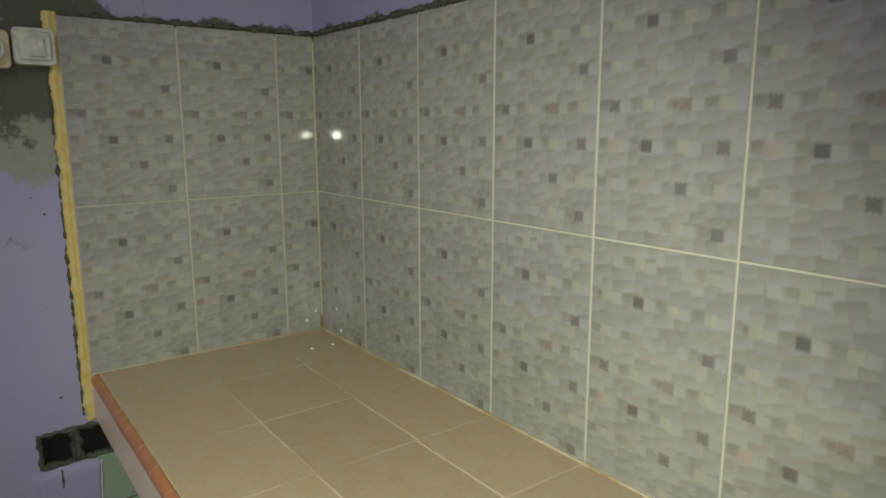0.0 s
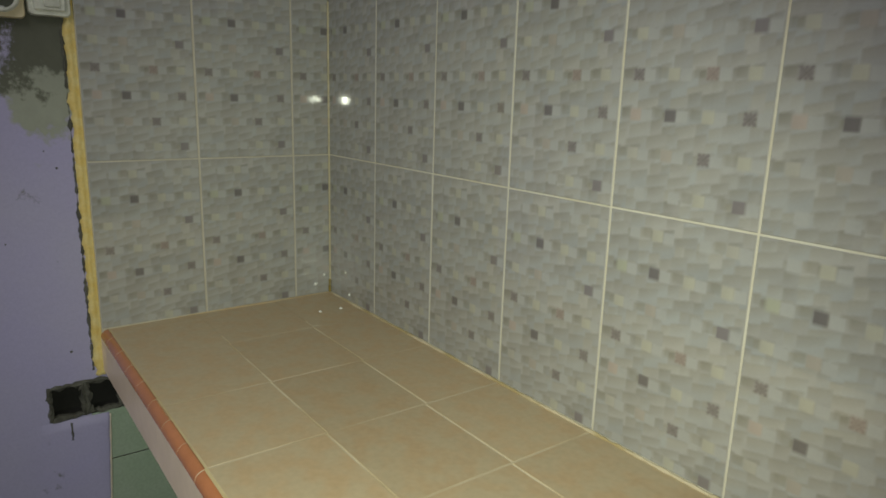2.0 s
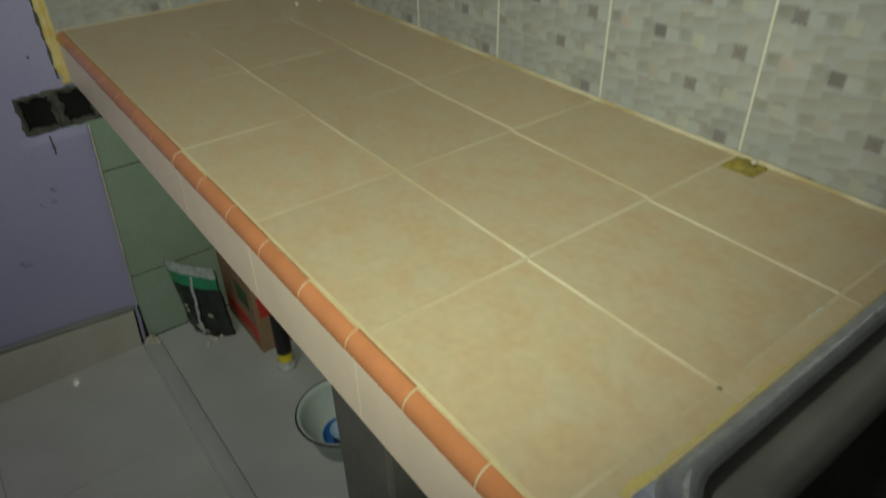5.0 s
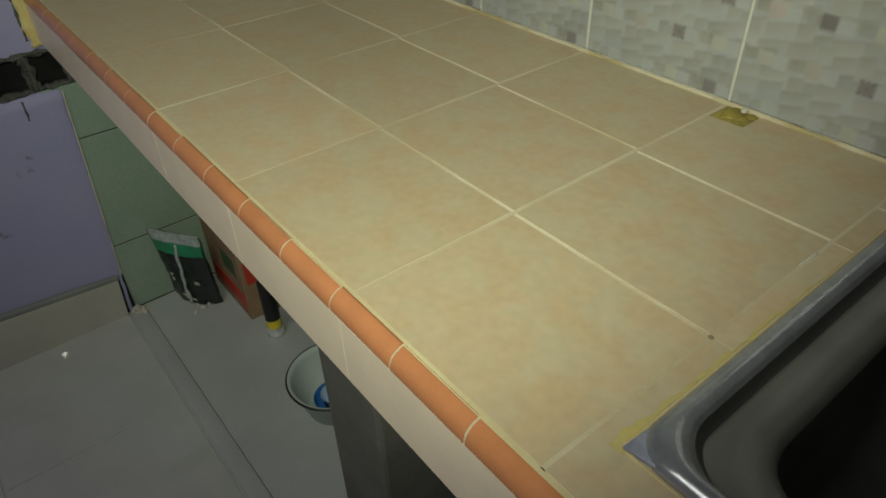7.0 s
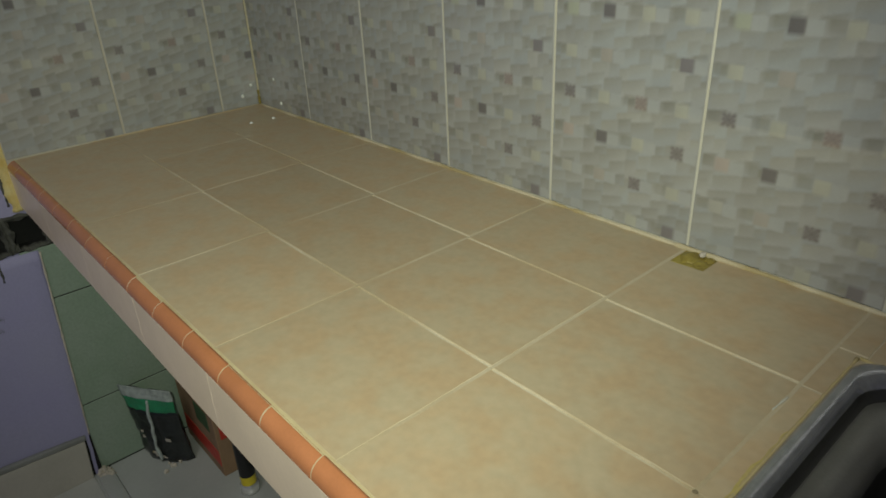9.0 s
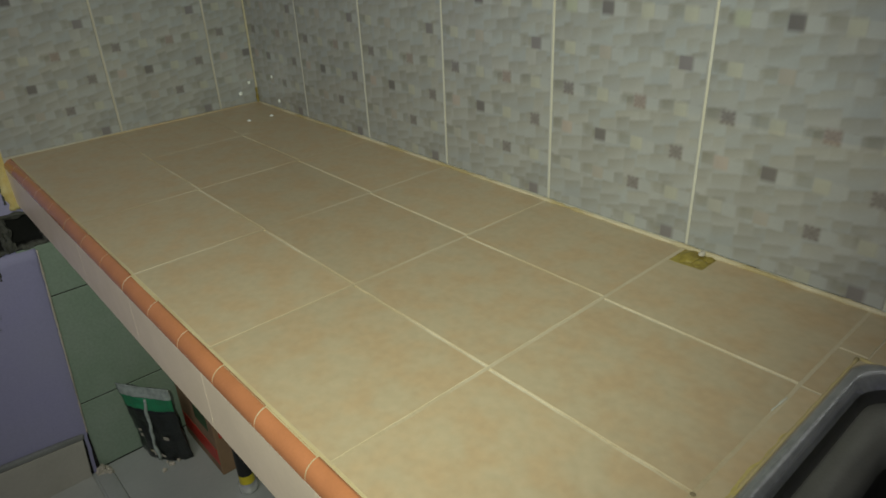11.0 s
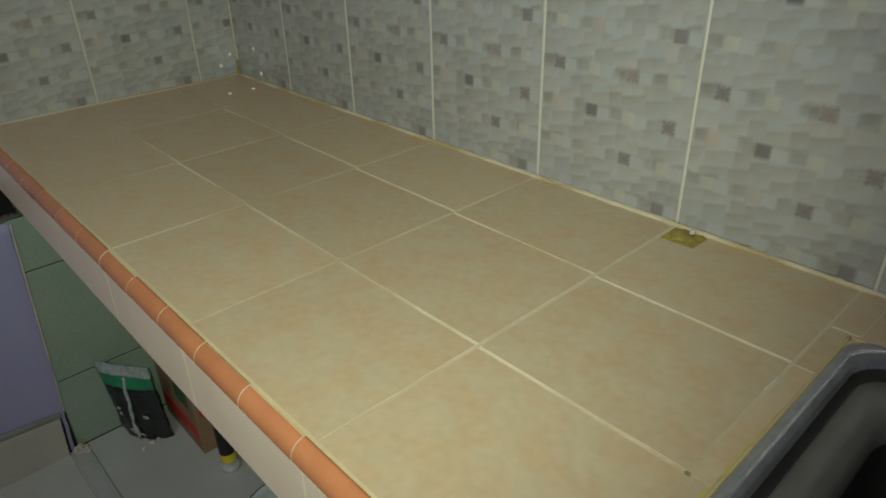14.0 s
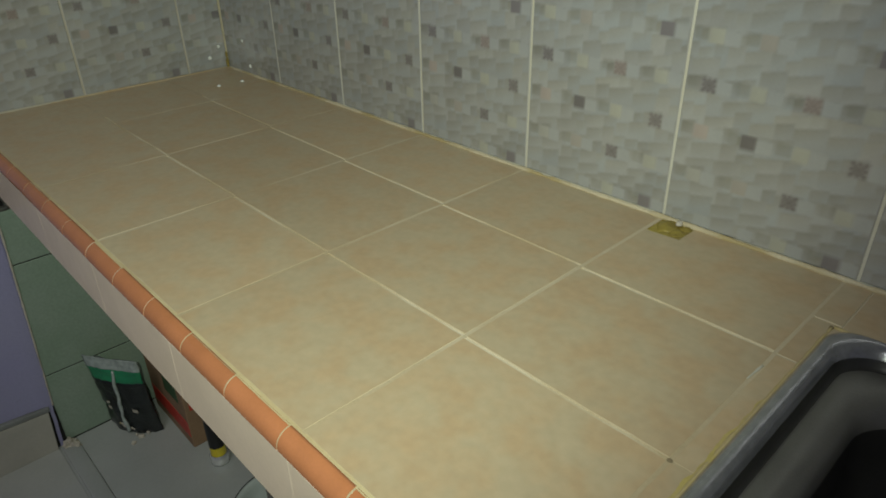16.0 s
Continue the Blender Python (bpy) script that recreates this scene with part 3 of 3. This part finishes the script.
    put("counter_tile", me, counter, pose(cx, cy, TOP, rng.uniform(-tilt, tilt), rng.uniform(-tilt, tilt), 0))


for i in range(6):
    xm = (XS[i] + XS[i + 1]) / 2 - 0.75
    a, b = YA - 0.0078 * xm, YB - 0.0175 * xm
    counter_tile(XS[i], XS[i + 1], -0.5930, a)
    counter_tile(XS[i], XS[i + 1], a, b)
    counter_tile(XS[i], XS[i + 1], b, -0.002, notch=(1.2530, 1.3005, -0.046) if i == 5 else None)
# dirtier grout in the joints across the counter
for x in XS[1:6]:
    if x > 0.4:
        part("joint_filling", block(x - 0.0024, x + 0.0024, -0.592, -0.004, TOP - 0.004, TOP - 0.0002), GROUT_DIRTY, counter)
part("joint_filling", block(0.2505, 0.2575, -0.592, -0.004, TOP - 0.004, TOP - 0.0001), COUNTER, counter, "joint smeared over with tile-coloured grout")
for y in (YA + 0.0048, YB + 0.0109):
    part("joint_filling", block(0.006, 0.2000, y - 0.0036, y + 0.0036, TOP - 0.004, TOP - 0.00005), COUNTER, counter, "joint smeared over with tile-coloured grout")
part("joint_filling", block(1.4892 - 0.0025, 1.4892 + 0.0025, -0.592, -0.004, TOP - 0.004, TOP - 0.0003), GROUT_DIRTY, counter)
for y in (-0.3955, -0.1955):
    part("joint_filling", block(1.492, 1.512, y - 0.0025, y + 0.0025, TOP - 0.004, TOP - 0.0003), GROUT_DIRTY, counter)
# narrow strips round the sink
for y0, y1 in ((-0.5930, -0.3955), (-0.3955, -0.1955), (-0.1955, -0.102)):
    counter_tile(1.4892, SINK_X0 + 0.012, max(y0, -0.5930), y1, g=0.0009)
for x0, x1 in ((1.52, 1.74), (1.74, 1.99)):
    counter_tile(x0, x1, -0.5930, SINK_Y0 + 0.010)
    counter_tile(x0, x1, SINK_Y1 - 0.010, -0.002, g=0.0006)
counter_tile(1.4892, 1.52, -0.102, -0.002, g=0.0005)
for i in range(5):
    for y0, y1 in ((-0.5930, -0.40), (-0.40, -0.20), (-0.20, -0.002)):
        counter_tile(1.99 + 0.25 * i, 1.99 + 0.25 * (i + 1), y0, y1)


# orange quarter-round trim pieces
def trim_piece(length):
    R, n, g = 0.0172, 8, 0.0011
    prof = [(0.0, 0.0)] + [(-R * math.sin(a), -R + R * math.cos(a)) for a in (math.pi / 2 * k / n for k in range(1, n + 1))]
    prof += [(-R, -R - 0.0015), (0.0, -R - 0.0015)]
    v, f = [], []
    m = len(prof)
    for x in (g, length - g):
        v += [(x, y, z) for y, z in prof]
    for i in range(m):
        j = (i + 1) % m
        f.append((i, j, m + j, m + i))
    for x in (g, length - g):
        v += [(x, y, z) for y, z in prof]
    f += [tuple(range(2 * m, 3 * m))[::-1], tuple(range(3 * m, 4 * m))]
    me = mesh_from("trim_piece", v, f, TERRACOTTA)
    me.polygons.foreach_set("use_smooth", [k < n for k in range(len(f))])
    return me


piece = trim_piece(0.0966)
put("trim_piece", trim_piece(0.069), counter, Matrix.Translation((0.0068, -0.5945, TOP)))
for i in range(32):
    put("trim_piece", piece, counter, Matrix.Translation((0.0758 + 0.0966 * i, -0.5945, TOP + rng.uniform(-0.0005, 0.0005))))
part("trim_bed", block(0.004, 3.2, -0.6106, -0.590, TOP - 0.024, TOP - 0.0165), GROUT, counter)
part("trim_core", lathe([(0.0167, 0.0), (0.0167, 3.19)], 32, True), GROUT, counter, m=pose(0.006, -0.5945, TOP - 0.0172, 0, 90, 0))
part("trim_joint", block(0.01, 3.2, -0.5962, -0.5908, TOP - 0.004, TOP - 0.0003, 0.0002, 1), TRIMLINE, counter, "yellowed joint beside the orange trim")

# pale tiles on the counter's front
for i in range(14):
    x0 = 0.0405 + 0.242 * i if i else 0.006
    width = 0.2416 if i else 0.032
    x0 -= 0.242 if i else 0
    put("front_tile", tile_mesh("front_tile", width, 0.0825, 0.012, PINKWHITE, 0.0001), counter, Matrix.Translation((x0, -0.6113, TOP - 0.1025)) @ LEFT)
for i in range(13):
    part("front_joint", block(0.0406 + 0.242 * i, 0.0422 + 0.242 * i, -0.61136, -0.610, TOP - 0.1015, TOP - 0.0195), FRONTGROUT, counter)
part("front_bed", block(0.004, 3.2, -0.6112, -0.594, TOP - 0.102, TOP - 0.0185), PINKWHITE, counter)

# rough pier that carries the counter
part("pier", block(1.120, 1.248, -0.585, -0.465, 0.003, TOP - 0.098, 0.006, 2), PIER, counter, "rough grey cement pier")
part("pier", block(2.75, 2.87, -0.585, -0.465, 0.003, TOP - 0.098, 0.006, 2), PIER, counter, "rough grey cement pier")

# yellow filling in the notch at the wall
notch = thing("pipe_notch_filling", pose(1.276, -0.024, TOP - 0.004), "yellow sealant filling a notch at the wall's foot", "sealant")
part("notch_bed", block(-0.0235, 0.0245, -0.0225, 0.0235, -0.010, 0.0029, 0.0004), OLIVE, notch)


def blob(name, x, y, z, sx, sy, sz, material, seed):
    bm = bmesh.new()
    bmesh.ops.create_icosphere(bm, subdivisions=4, radius=1)
    for v in bm.verts:
        d = 1 + 0.22 * noise.noise(v.co * 1.6 + Vector((seed, 0, 0))) + 0.04 * noise.noise(v.co * 5 + Vector((0, seed, 0)))
        v.co = Vector((v.co.x * sx, v.co.y * sy, v.co.z * sz)) * d
    part(name, bm, material, notch, smooth=True, m=pose(x, y, z))


blob("filling", -0.007, 0.003, 0.0012, 0.0150, 0.0200, 0.0062, OLIVE, 1.3)
blob("filling", 0.012, -0.006, -0.0005, 0.0115, 0.0135, 0.0055, OLIVE, 4.1)
blob("lump", 0.016, 0.012, 0.002, 0.007, 0.008, 0.004, OLIVE, 7.7)
blob("crumb", 0.004, 0.014, 0.0075, 0.0045, 0.006, 0.0035, STONE, 2.9)


# ---- sink ----
def rounded_rect(x0, x1, y0, y1, r, n=8):
    pts = []
    for cx, cy, a0 in ((x1 - r, y1 - r, 0), (x0 + r, y1 - r, 90), (x0 + r, y0 + r, 180), (x1 - r, y0 + r, 270)):
        pts += [(cx + r * math.cos(radians(a0 + 90 * k / n)), cy + r * math.sin(radians(a0 + 90 * k / n))) for k in range(n + 1)]
    return pts


def loft(levels, close=False):
    bm = bmesh.new()
    rings = [[bm.verts.new((x, y, z)) for x, y in rounded_rect(*rect, r)] for rect, r, z in levels]
    for a, b in zip(rings, rings[1:]):
        for i in range(len(a)):
            j = (i + 1) % len(a)
            bm.faces.new((a[i], a[j], b[j], b[i]))
    if close:
        bm.faces.new(rings[-1])
    return bm


def inset(d, extra=0.0):
    return (SINK_X0 + d + extra, SINK_X1 - d - extra, SINK_Y0 + d, SINK_Y1 - d)


sink = thing("kitchen_sink", pose(0, 0, 0), "dull grey steel sink with a rolled rim, set into the counter", "sink")
RIM = ((0.0, 0.0005), (0.0005, 0.0040), (0.0025, 0.0072), (0.0060, 0.0097), (0.0100, 0.0108), (0.0135, 0.0103), (0.0165, 0.0082), (0.0190, 0.0045), (0.0210, 0.0))


def rim_part(front):
    """The rolled rim in front of or behind the line where its film is torn off."""
    bm = loft([(inset(d), 0.029 + d * 0.8, TOP + z) for d, z in RIM])
    bmesh.ops.bisect_plane(bm, geom=bm.verts[:] + bm.edges[:] + bm.faces[:], plane_co=(0, -0.300, 0), plane_no=(0.25, 1, 0), clear_outer=front, clear_inner=not front)
    return bm


part("rim", rim_part(True), FILM, sink, "steel rim still under dusty film", smooth=True)
part("rim", rim_part(False), RIMSTEEL, sink, "bare rolled steel rim", smooth=True)
# groove and bowl are coloured darker than the rim to hold their shade
part("groove", loft([(inset(d), 0.029 + d * 0.8, TOP + z) for d, z in ((0.0210, 0.0), (0.0230, -0.006), (0.0255, -0.0105), (0.028, -0.011))]), SHADESTEEL, sink, "groove inside the rim, coloured dark for its shade", smooth=True)
part("ledge", loft([(inset(0.028), 0.034, TOP - 0.011), (inset(0.031), 0.037, TOP - 0.009), (inset(0.055), 0.05, TOP - 0.014), (inset(0.061), 0.053, TOP - 0.019), (inset(0.064), 0.055, TOP - 0.032)]), STEEL, sink, "inner steel ledge", smooth=True)
sink_bowl = part("bowl", loft([(inset(0.064), 0.055, TOP - 0.032), (inset(0.068), 0.06, TOP - 0.06), (inset(0.078), 0.065, TOP - 0.17), (inset(0.10), 0.07, TOP - 0.185), (inset(0.19), 0.03, TOP - 0.19)], True), SHADESTEEL, sink, "deep bowl, coloured dark for its shade", smooth=True)
part("drain", lathe([(0.045, 0), (0.042, 0.003), (0.03, 0.002), (0.012, -0.003)], 28), BLACK, sink_bowl, m=pose((SINK_X0 + SINK_X1) / 2, (SINK_Y0 + SINK_Y1) / 2, TOP - 0.1895))
for a, b in (((SINK_X0 - 0.002, SINK_Y0, TOP), (SINK_X0 - 0.002, SINK_Y1, TOP)), ((SINK_X0, SINK_Y0 - 0.002, TOP), (SINK_X1, SINK_Y0 - 0.002, TOP)), ((SINK_X0, SINK_Y1 + 0.002, TOP), (SINK_X1, SINK_Y1 + 0.002, TOP))):
    bead(line(a, b, 60), 0.0016, 0.9, PALEYELLOW, "sink_sealant", sink)


# ---- switch and socket ----
def rounded_box(w, h, d, r, taper=0.9):
    bm = bmesh.new()
    rings = []
    for k, z in ((1.0, 0.0), (1.0, d * 0.55), (taper + (1 - taper) * 0.6, d * 0.85), (taper, d)):
        rings.append([bm.verts.new((z, x, y)) for x, y in rounded_rect(-w / 2 * k, w / 2 * k, -h / 2 * k, h / 2 * k, r * k, 5)])
    for a, b in zip(rings, rings[1:]):
        for i in range(len(a)):
            j = (i + 1) % len(a)
            bm.faces.new((a[i], a[j], b[j], b[i]))
    bm.faces.new(rings[-1])
    return bm


switch = thing("light_switch", pose(0.004, -0.6545, TOP + 0.747), "worn white surface-mounted light switch on bare cement", "switch")
part("base", rounded_box(0.080, 0.078, 0.016, 0.010, 0.95), WHITEPLASTIC, switch)
cover = part("cover", rounded_box(0.060, 0.060, 0.008, 0.005), WHITEPLASTIC, switch, m=pose(0.0155, 0, 0.001))
part("rocker_frame", rounded_box(0.030, 0.044, 0.004, 0.002), WHITEPLASTIC, cover, "rocker surround", m=pose(0.0075, 0.004, -0.001))
part("rocker", rounded_box(0.024, 0.036, 0.005, 0.002), WHITEPLASTIC, cover, m=pose(0.0085, 0.004, -0.002, 0, 13, 0))
socket = thing("wall_socket", pose(0.004, -0.739, TOP + 0.738), "yellowed surface-mounted round wall socket on bare cement", "socket")
part("base", rounded_box(0.080, 0.078, 0.016, 0.010, 0.95), IVORY, socket)
part("ring", lathe([(0.031, 0), (0.031, 0.012), (0.028, 0.016), (0.023, 0.016), (0.0225, 0.004), (0.001, 0.004)], 36), WHITEPLASTIC, socket, "worn white socket ring", smooth=True, m=pose(0.0155, 0, 0.001, 0, 90, 0))
part("recess", lathe([(0.0001, 0.0), (0.0215, 0.0), (0.0222, 0.0006)], 32), DARKPLASTIC, socket, "dark recess of the socket", m=pose(0.0200, 0, 0.001, 0, 90, 0))
for dy in (-0.0095, 0.0095):
    part("pin_hole", lathe([(0.0001, 0.0058), (0.004, 0.0058), (0.004, 0.0)], 16), IVORY, socket, m=pose(0.0155, dy, 0.001, 0, 90, 0))
for dz in (-0.021, 0.021):
    part("earth_clip", block(0.0, 0.003, -0.004, 0.004, -0.003, 0.003, 0.001), CHROME, socket, m=pose(0.021, 0, dz))

# ---- things under the counter ----
box = thing("cardboard_box", pose(0.0, 0, 0.004), "brown cardboard carton with red and green print", "box")
BX0, BX1, BY0, BY1, BH = 0.03, 0.265, -0.403, -0.17, 0.30
carton = part("carton", block(BX0, BX1, BY0, BY1, 0, BH, 0.003), CARD, box)
part("red_band", block(BX0 + 0.01, BX1 - 0.004, BY0 - 0.0012, BY0 + 0.001, 0.035, 0.085), RED, carton, "red printed band")
part("red_panel", block(BX1 - 0.001, BX1 + 0.0012, BY0 + 0.012, BY1 - 0.03, 0.12, 0.24), RED, carton, "red printed panel")
part("green_mark", block(BX0 + 0.12, BX1 - 0.035, BY0 - 0.0012, BY0 + 0.001, 0.13, 0.19), DARKGREEN, carton, "dark green printed mark")
for s, x0 in ((1, BX0), (-1, BX0 + 0.117)):
    part("flap", block(x0, x0 + 0.114, BY0 + 0.002, BY1 - 0.002, BH, BH + 0.004, 0.001), CARD, box)


def pouch(w, h, d, v0, v1, swell=1.0, out=0.0):
    """A stand-up pouch's skin between heights v0 and v1 (0 to 1)."""
    bm = bmesh.new()
    nu, nv = 18, 14
    sides = []
    for side in (1, -1):
        grid = []
        for j in range(nv + 1):
            v = v0 + (v1 - v0) * j / nv
            row = []
            for i in range(nu + 1):
                u = i / nu
                fat = d * (1 - v ** 1.6) * (1 - abs(2 * u - 1) ** 2.5)
                crease = (0.008 * noise.noise((u * 5, v * 6, side * 3)) + 0.003 * noise.noise((u * 15, v * 17, side * 5))) * (1 - v * 0.4)
                row.append(bm.verts.new(((u - 0.5) * w * (1 - 0.06 * math.sin(v * 3.1)), side * (fat / 2 + 0.0012 + out) + crease, v * h + 0.004 * noise.noise((u * 5, 2, 0)) * v)))
            grid.append(row)
        for j in range(nv):
            for i in range(nu):
                bm.faces.new((grid[j][i], grid[j][i + 1], grid[j + 1][i + 1], grid[j + 1][i]))
        sides.append(grid)
    for j in range(nv):
        for i in (0, nu):
            bm.faces.new((sides[0][j][i], sides[0][j + 1][i], sides[1][j + 1][i], sides[1][j][i]))
    bm.faces.new([sides[0][0][i] for i in range(nu + 1)] + [sides[1][0][i] for i in range(nu, -1, -1)])
    bm.faces.new([sides[0][nv][i] for i in range(nu + 1)] + [sides[1][nv][i] for i in range(nu, -1, -1)])
    return bm


bag = thing("plastic_pouch", pose(0.076, -0.476, 0.006, 6, 0, 34), "crumpled black and green plastic pouch on the cement floor", "pouch")
bag_body = part("body", pouch(0.158, 0.248, 0.05, 0.0, 0.70), BAGBLACK, bag, smooth=True)
part("green_header", pouch(0.158, 0.248, 0.05, 0.70, 0.86), GREENPRINT, bag, "green printed band", smooth=True)
part("clear_top", pouch(0.158, 0.248, 0.05, 0.86, 1.0), CLEAR, bag, "clear crimped top", smooth=True)
bead([(0.0 + 0.006 * noise.noise((k * .3, 0, 0)), -0.030 * (1 - (k / 20) ** 1.6) - 0.004, 0.012 + 0.0104 * k) for k in range(20)], 0.0045, 0.3, CLEAR, "string", bag, "pale tied string")
for k in range(10):
    r2 = random.Random(k + 40)
    x, z = r2.uniform(-0.045, 0.045), r2.uniform(0.02, 0.05) if k % 3 else r2.uniform(0.06, 0.12)
    a, b_ = r2.uniform(0.003, 0.011), r2.uniform(0.0015, 0.006)
    part("print_bar", block(-a, a, -0.001, 0.0, -b_, b_), STONE if k % 5 else PALEYELLOW, bag_body, m=pose(x, -(0.05 * (1 - (z / 0.2) ** 1.6) * (1 - abs(x / 0.0775) ** 2.5)) / 2 - 0.005, z))
crumb = thing("plaster_crumbs", pose(0.10, -0.455, 0.004), "pale plaster crumbs on the cement floor", "rubble", kind="stuff")
for k in range(9):
    r2 = random.Random(k)
    bm = bmesh.new()
    bmesh.ops.create_icosphere(bm, subdivisions=1, radius=r2.uniform(0.003, 0.007))
    for v in bm.verts:
        v.co *= 1 + 0.4 * noise.noise(v.co * 120 + Vector((k, 0, 0)))
    part("crumb", bm, STONE, crumb, m=pose(r2.uniform(-0.02, 0.04), r2.uniform(-0.06, 0.0), 0.004))
rubble = thing("mortar_lump", pose(0.022, -0.640, 0.004), "lump of pale broken mortar at the skirting's end", "rubble")
for k, (dx, dy, dz, r) in enumerate(((0.0, 0.008, 0.003, 0.016), (0.016, 0.02, 0.0, 0.010))):
    bm = bmesh.new()
    bmesh.ops.create_icosphere(bm, subdivisions=3, radius=r)
    for v in bm.verts:
        v.co *= 1 + 0.7 * noise.noise(v.co * 120 + Vector((9, k, 2))) + 0.3 * noise.noise(v.co * 320 + Vector((k * 4, 0, 0)))
    part("lump", bm, STONE, rubble, m=pose(dx, dy, dz))

can = thing("spray_can", pose(0.352, -0.374, 0.004), "black and yellow can with a chrome base on the floor", "can")
part("base", lathe([(0.0, 0.0), (0.021, 0.0), (0.024, 0.003), (0.024, 0.024), (0.02, 0.03)], 32), CHROME, can, "bright chrome base", smooth=True)
part("body", lathe([(0.0195, 0.03), (0.0195, 0.057)], 32), YELLOWCAN, can, "yellow label band", smooth=True)
part("upper_body", lathe([(0.0197, 0.057), (0.0197, 0.18), (0.014, 0.195), (0.0, 0.196)], 32), BLACK, can, "black upper part", smooth=True)

basin = thing("wash_basin", pose(0.66, -0.370, 0.004), "round grey-green enamel basin standing on the floor", "basin")
basin_bowl = part("bowl", lathe([(0.0, 0.003), (0.060, 0.003), (0.070, 0.008), (0.094, 0.085), (0.098, 0.096), (0.106, 0.099), (0.108, 0.095), (0.101, 0.092), (0.097, 0.085), (0.073, 0.0), (0.0, 0.0)], 56), BASIN, basin, smooth=True)
part("rim_line", lathe([(0.1075, 0.0945), (0.1095, 0.0965), (0.1075, 0.0995), (0.105, 0.0995)], 56), BLACK, basin_bowl, "dark rim line", smooth=True)
scoop = thing("water_scoop", pose(0.690, -0.388, 0.008), "blue plastic scoop lying in the basin", "scoop")
part("scoop_bowl", lathe([(0.0, 0.0), (0.036, 0.0), (0.040, 0.01), (0.046, 0.055), (0.049, 0.057), (0.044, 0.052), (0.037, 0.012), (0.0, 0.006)], 40), BLUE, scoop, smooth=True)
cup = thing("plastic_cup", pose(0.694, -0.388, 0.018), "pale blue plastic cup inside the scoop", "cup")
part("cup_body", lathe([(0.0, 0.0), (0.024, 0.0), (0.031, 0.062), (0.033, 0.064), (0.029, 0.060), (0.022, 0.004), (0.0, 0.004)], 36), CUPBLUE, cup, smooth=True)

# white grout dab on the counter's last joint
dab = thing("grout_dab", pose(1.4885, -0.2375, TOP + 0.0004, 0, 0, 84), "small white smear of grout on the counter", "smear")
bead(line((-0.014, 0, 0), (0.014, 0.001, 0), 10), 0.0011, 0.6, GROUT_WHITE, "smear", dab)

# pale beads that stand in for torch glints round the counter's inner corner
GLINT = mat("pale_glint", (0.86, 0.88, 0.84), 0.06, vary=0.1, scale=40, grain=200, bump=0.02)


# one added bead that imitates a reflected glint of the torch
def drop(x, y, z, turn, r):
    bm = lathe([(0.0, 0.62 * r), (0.45 * r, 0.52 * r), (0.8 * r, 0.28 * r), (r, 0.0), (r, -0.0004)], 14)
    for v in bm.verts:
        v.co *= 1 + 0.18 * noise.noise(v.co * 300 + Vector((x * 90, y * 90, z * 90)))
    ob = part("glint_bead", bm, GLINT, None, smooth=True, m=pose(x, y, z) @ turn)
    return tagged(ob, "tiny pale bead standing in for a torch glint near the counter's corner", "drop", "drops in the corner")


ON_END, ON_LONG = pose(0, 0, 0, 0, 90, 0), pose(0, 0, 0, 90, 0, 0)
for x, y, z, turn, r in ((0.0012, -0.048, 0.906, ON_END, 0.0050), (0.0006, -0.020, 0.930, ON_END, 0.0042), (0.093, -0.0004, 0.954, ON_LONG, 0.0040), (0.115, -0.0004, 0.896, ON_LONG, 0.0046),
                         (0.150, -0.106, TOP, pose(0, 0, 0), 0.0052), (0.153, -0.047, TOP, pose(0, 0, 0), 0.0052)):
    drop(x, y, z, turn, r)


def stain(y0, y1, x, wide):
    """A ragged flat band of yellow sealant beside the sink."""
    bm = bmesh.new()
    rows = []
    n = 90
    for i in range(n + 1):
        y = y0 + (y1 - y0) * i / n
        a = wide * (0.55 + 0.75 * abs(noise.noise((y * 16, 2.0, 0))) + 0.30 * noise.noise((y * 70, 5.0, 0))) * (1.5 - i / n)
        rows.append([bm.verts.new(p) for p in ((x - a, y, TOP + 0.0001), (x - a * 0.5, y, TOP + 0.0008), (x + 0.002, y, TOP + 0.0012))])
    for a, b in zip(rows, rows[1:]):
        for k in range(2):
            bm.faces.new((a[k], a[k + 1], b[k + 1], b[k]))
    return part("sink_sealant", bm, SMEAR, sink, "ragged yellow sealant smear", smooth=True)


stain(SINK_Y0 - 0.006, SINK_Y1 - 0.02, SINK_X0, 0.0085)


def film_flap():
    """Protective film that still squares off the rim's front corner."""
    bm = bmesh.new()
    r = 0.029
    arc = [(SINK_X0 + r - r * math.cos(a), SINK_Y0 + r - r * math.sin(a)) for a in (math.pi / 2 * k / 10 for k in range(11))]
    tip = bm.verts.new((SINK_X0 - 0.0015, SINK_Y0 - 0.001, TOP + 0.0016))
    low = bm.verts.new((SINK_X0 - 0.0015, SINK_Y0 - 0.001, TOP))
    edge = [bm.verts.new((x + 0.002, y + 0.002, TOP + 0.0052)) for x, y in arc]
    for a, b in zip(edge, edge[1:]):
        bm.faces.new((tip, a, b))
    for end in (edge[0], edge[-1]):
        foot = bm.verts.new((end.co.x, end.co.y, TOP))
        bm.faces.new((tip, low, foot, end))
    return part("film_flap", bm, FILMBLUE, sink, "bluish protective film at the rim's corner")


film_flap()
grime = thing("grime_spot", pose(1.4892, -0.3955, TOP + 0.0003), "small dark grime spot on a joint crossing", "stain")
part("spot", lathe([(0.0001, 0.0004), (0.0016, 0.0003), (0.0026, 0.0)], 12), GRIME, grime)
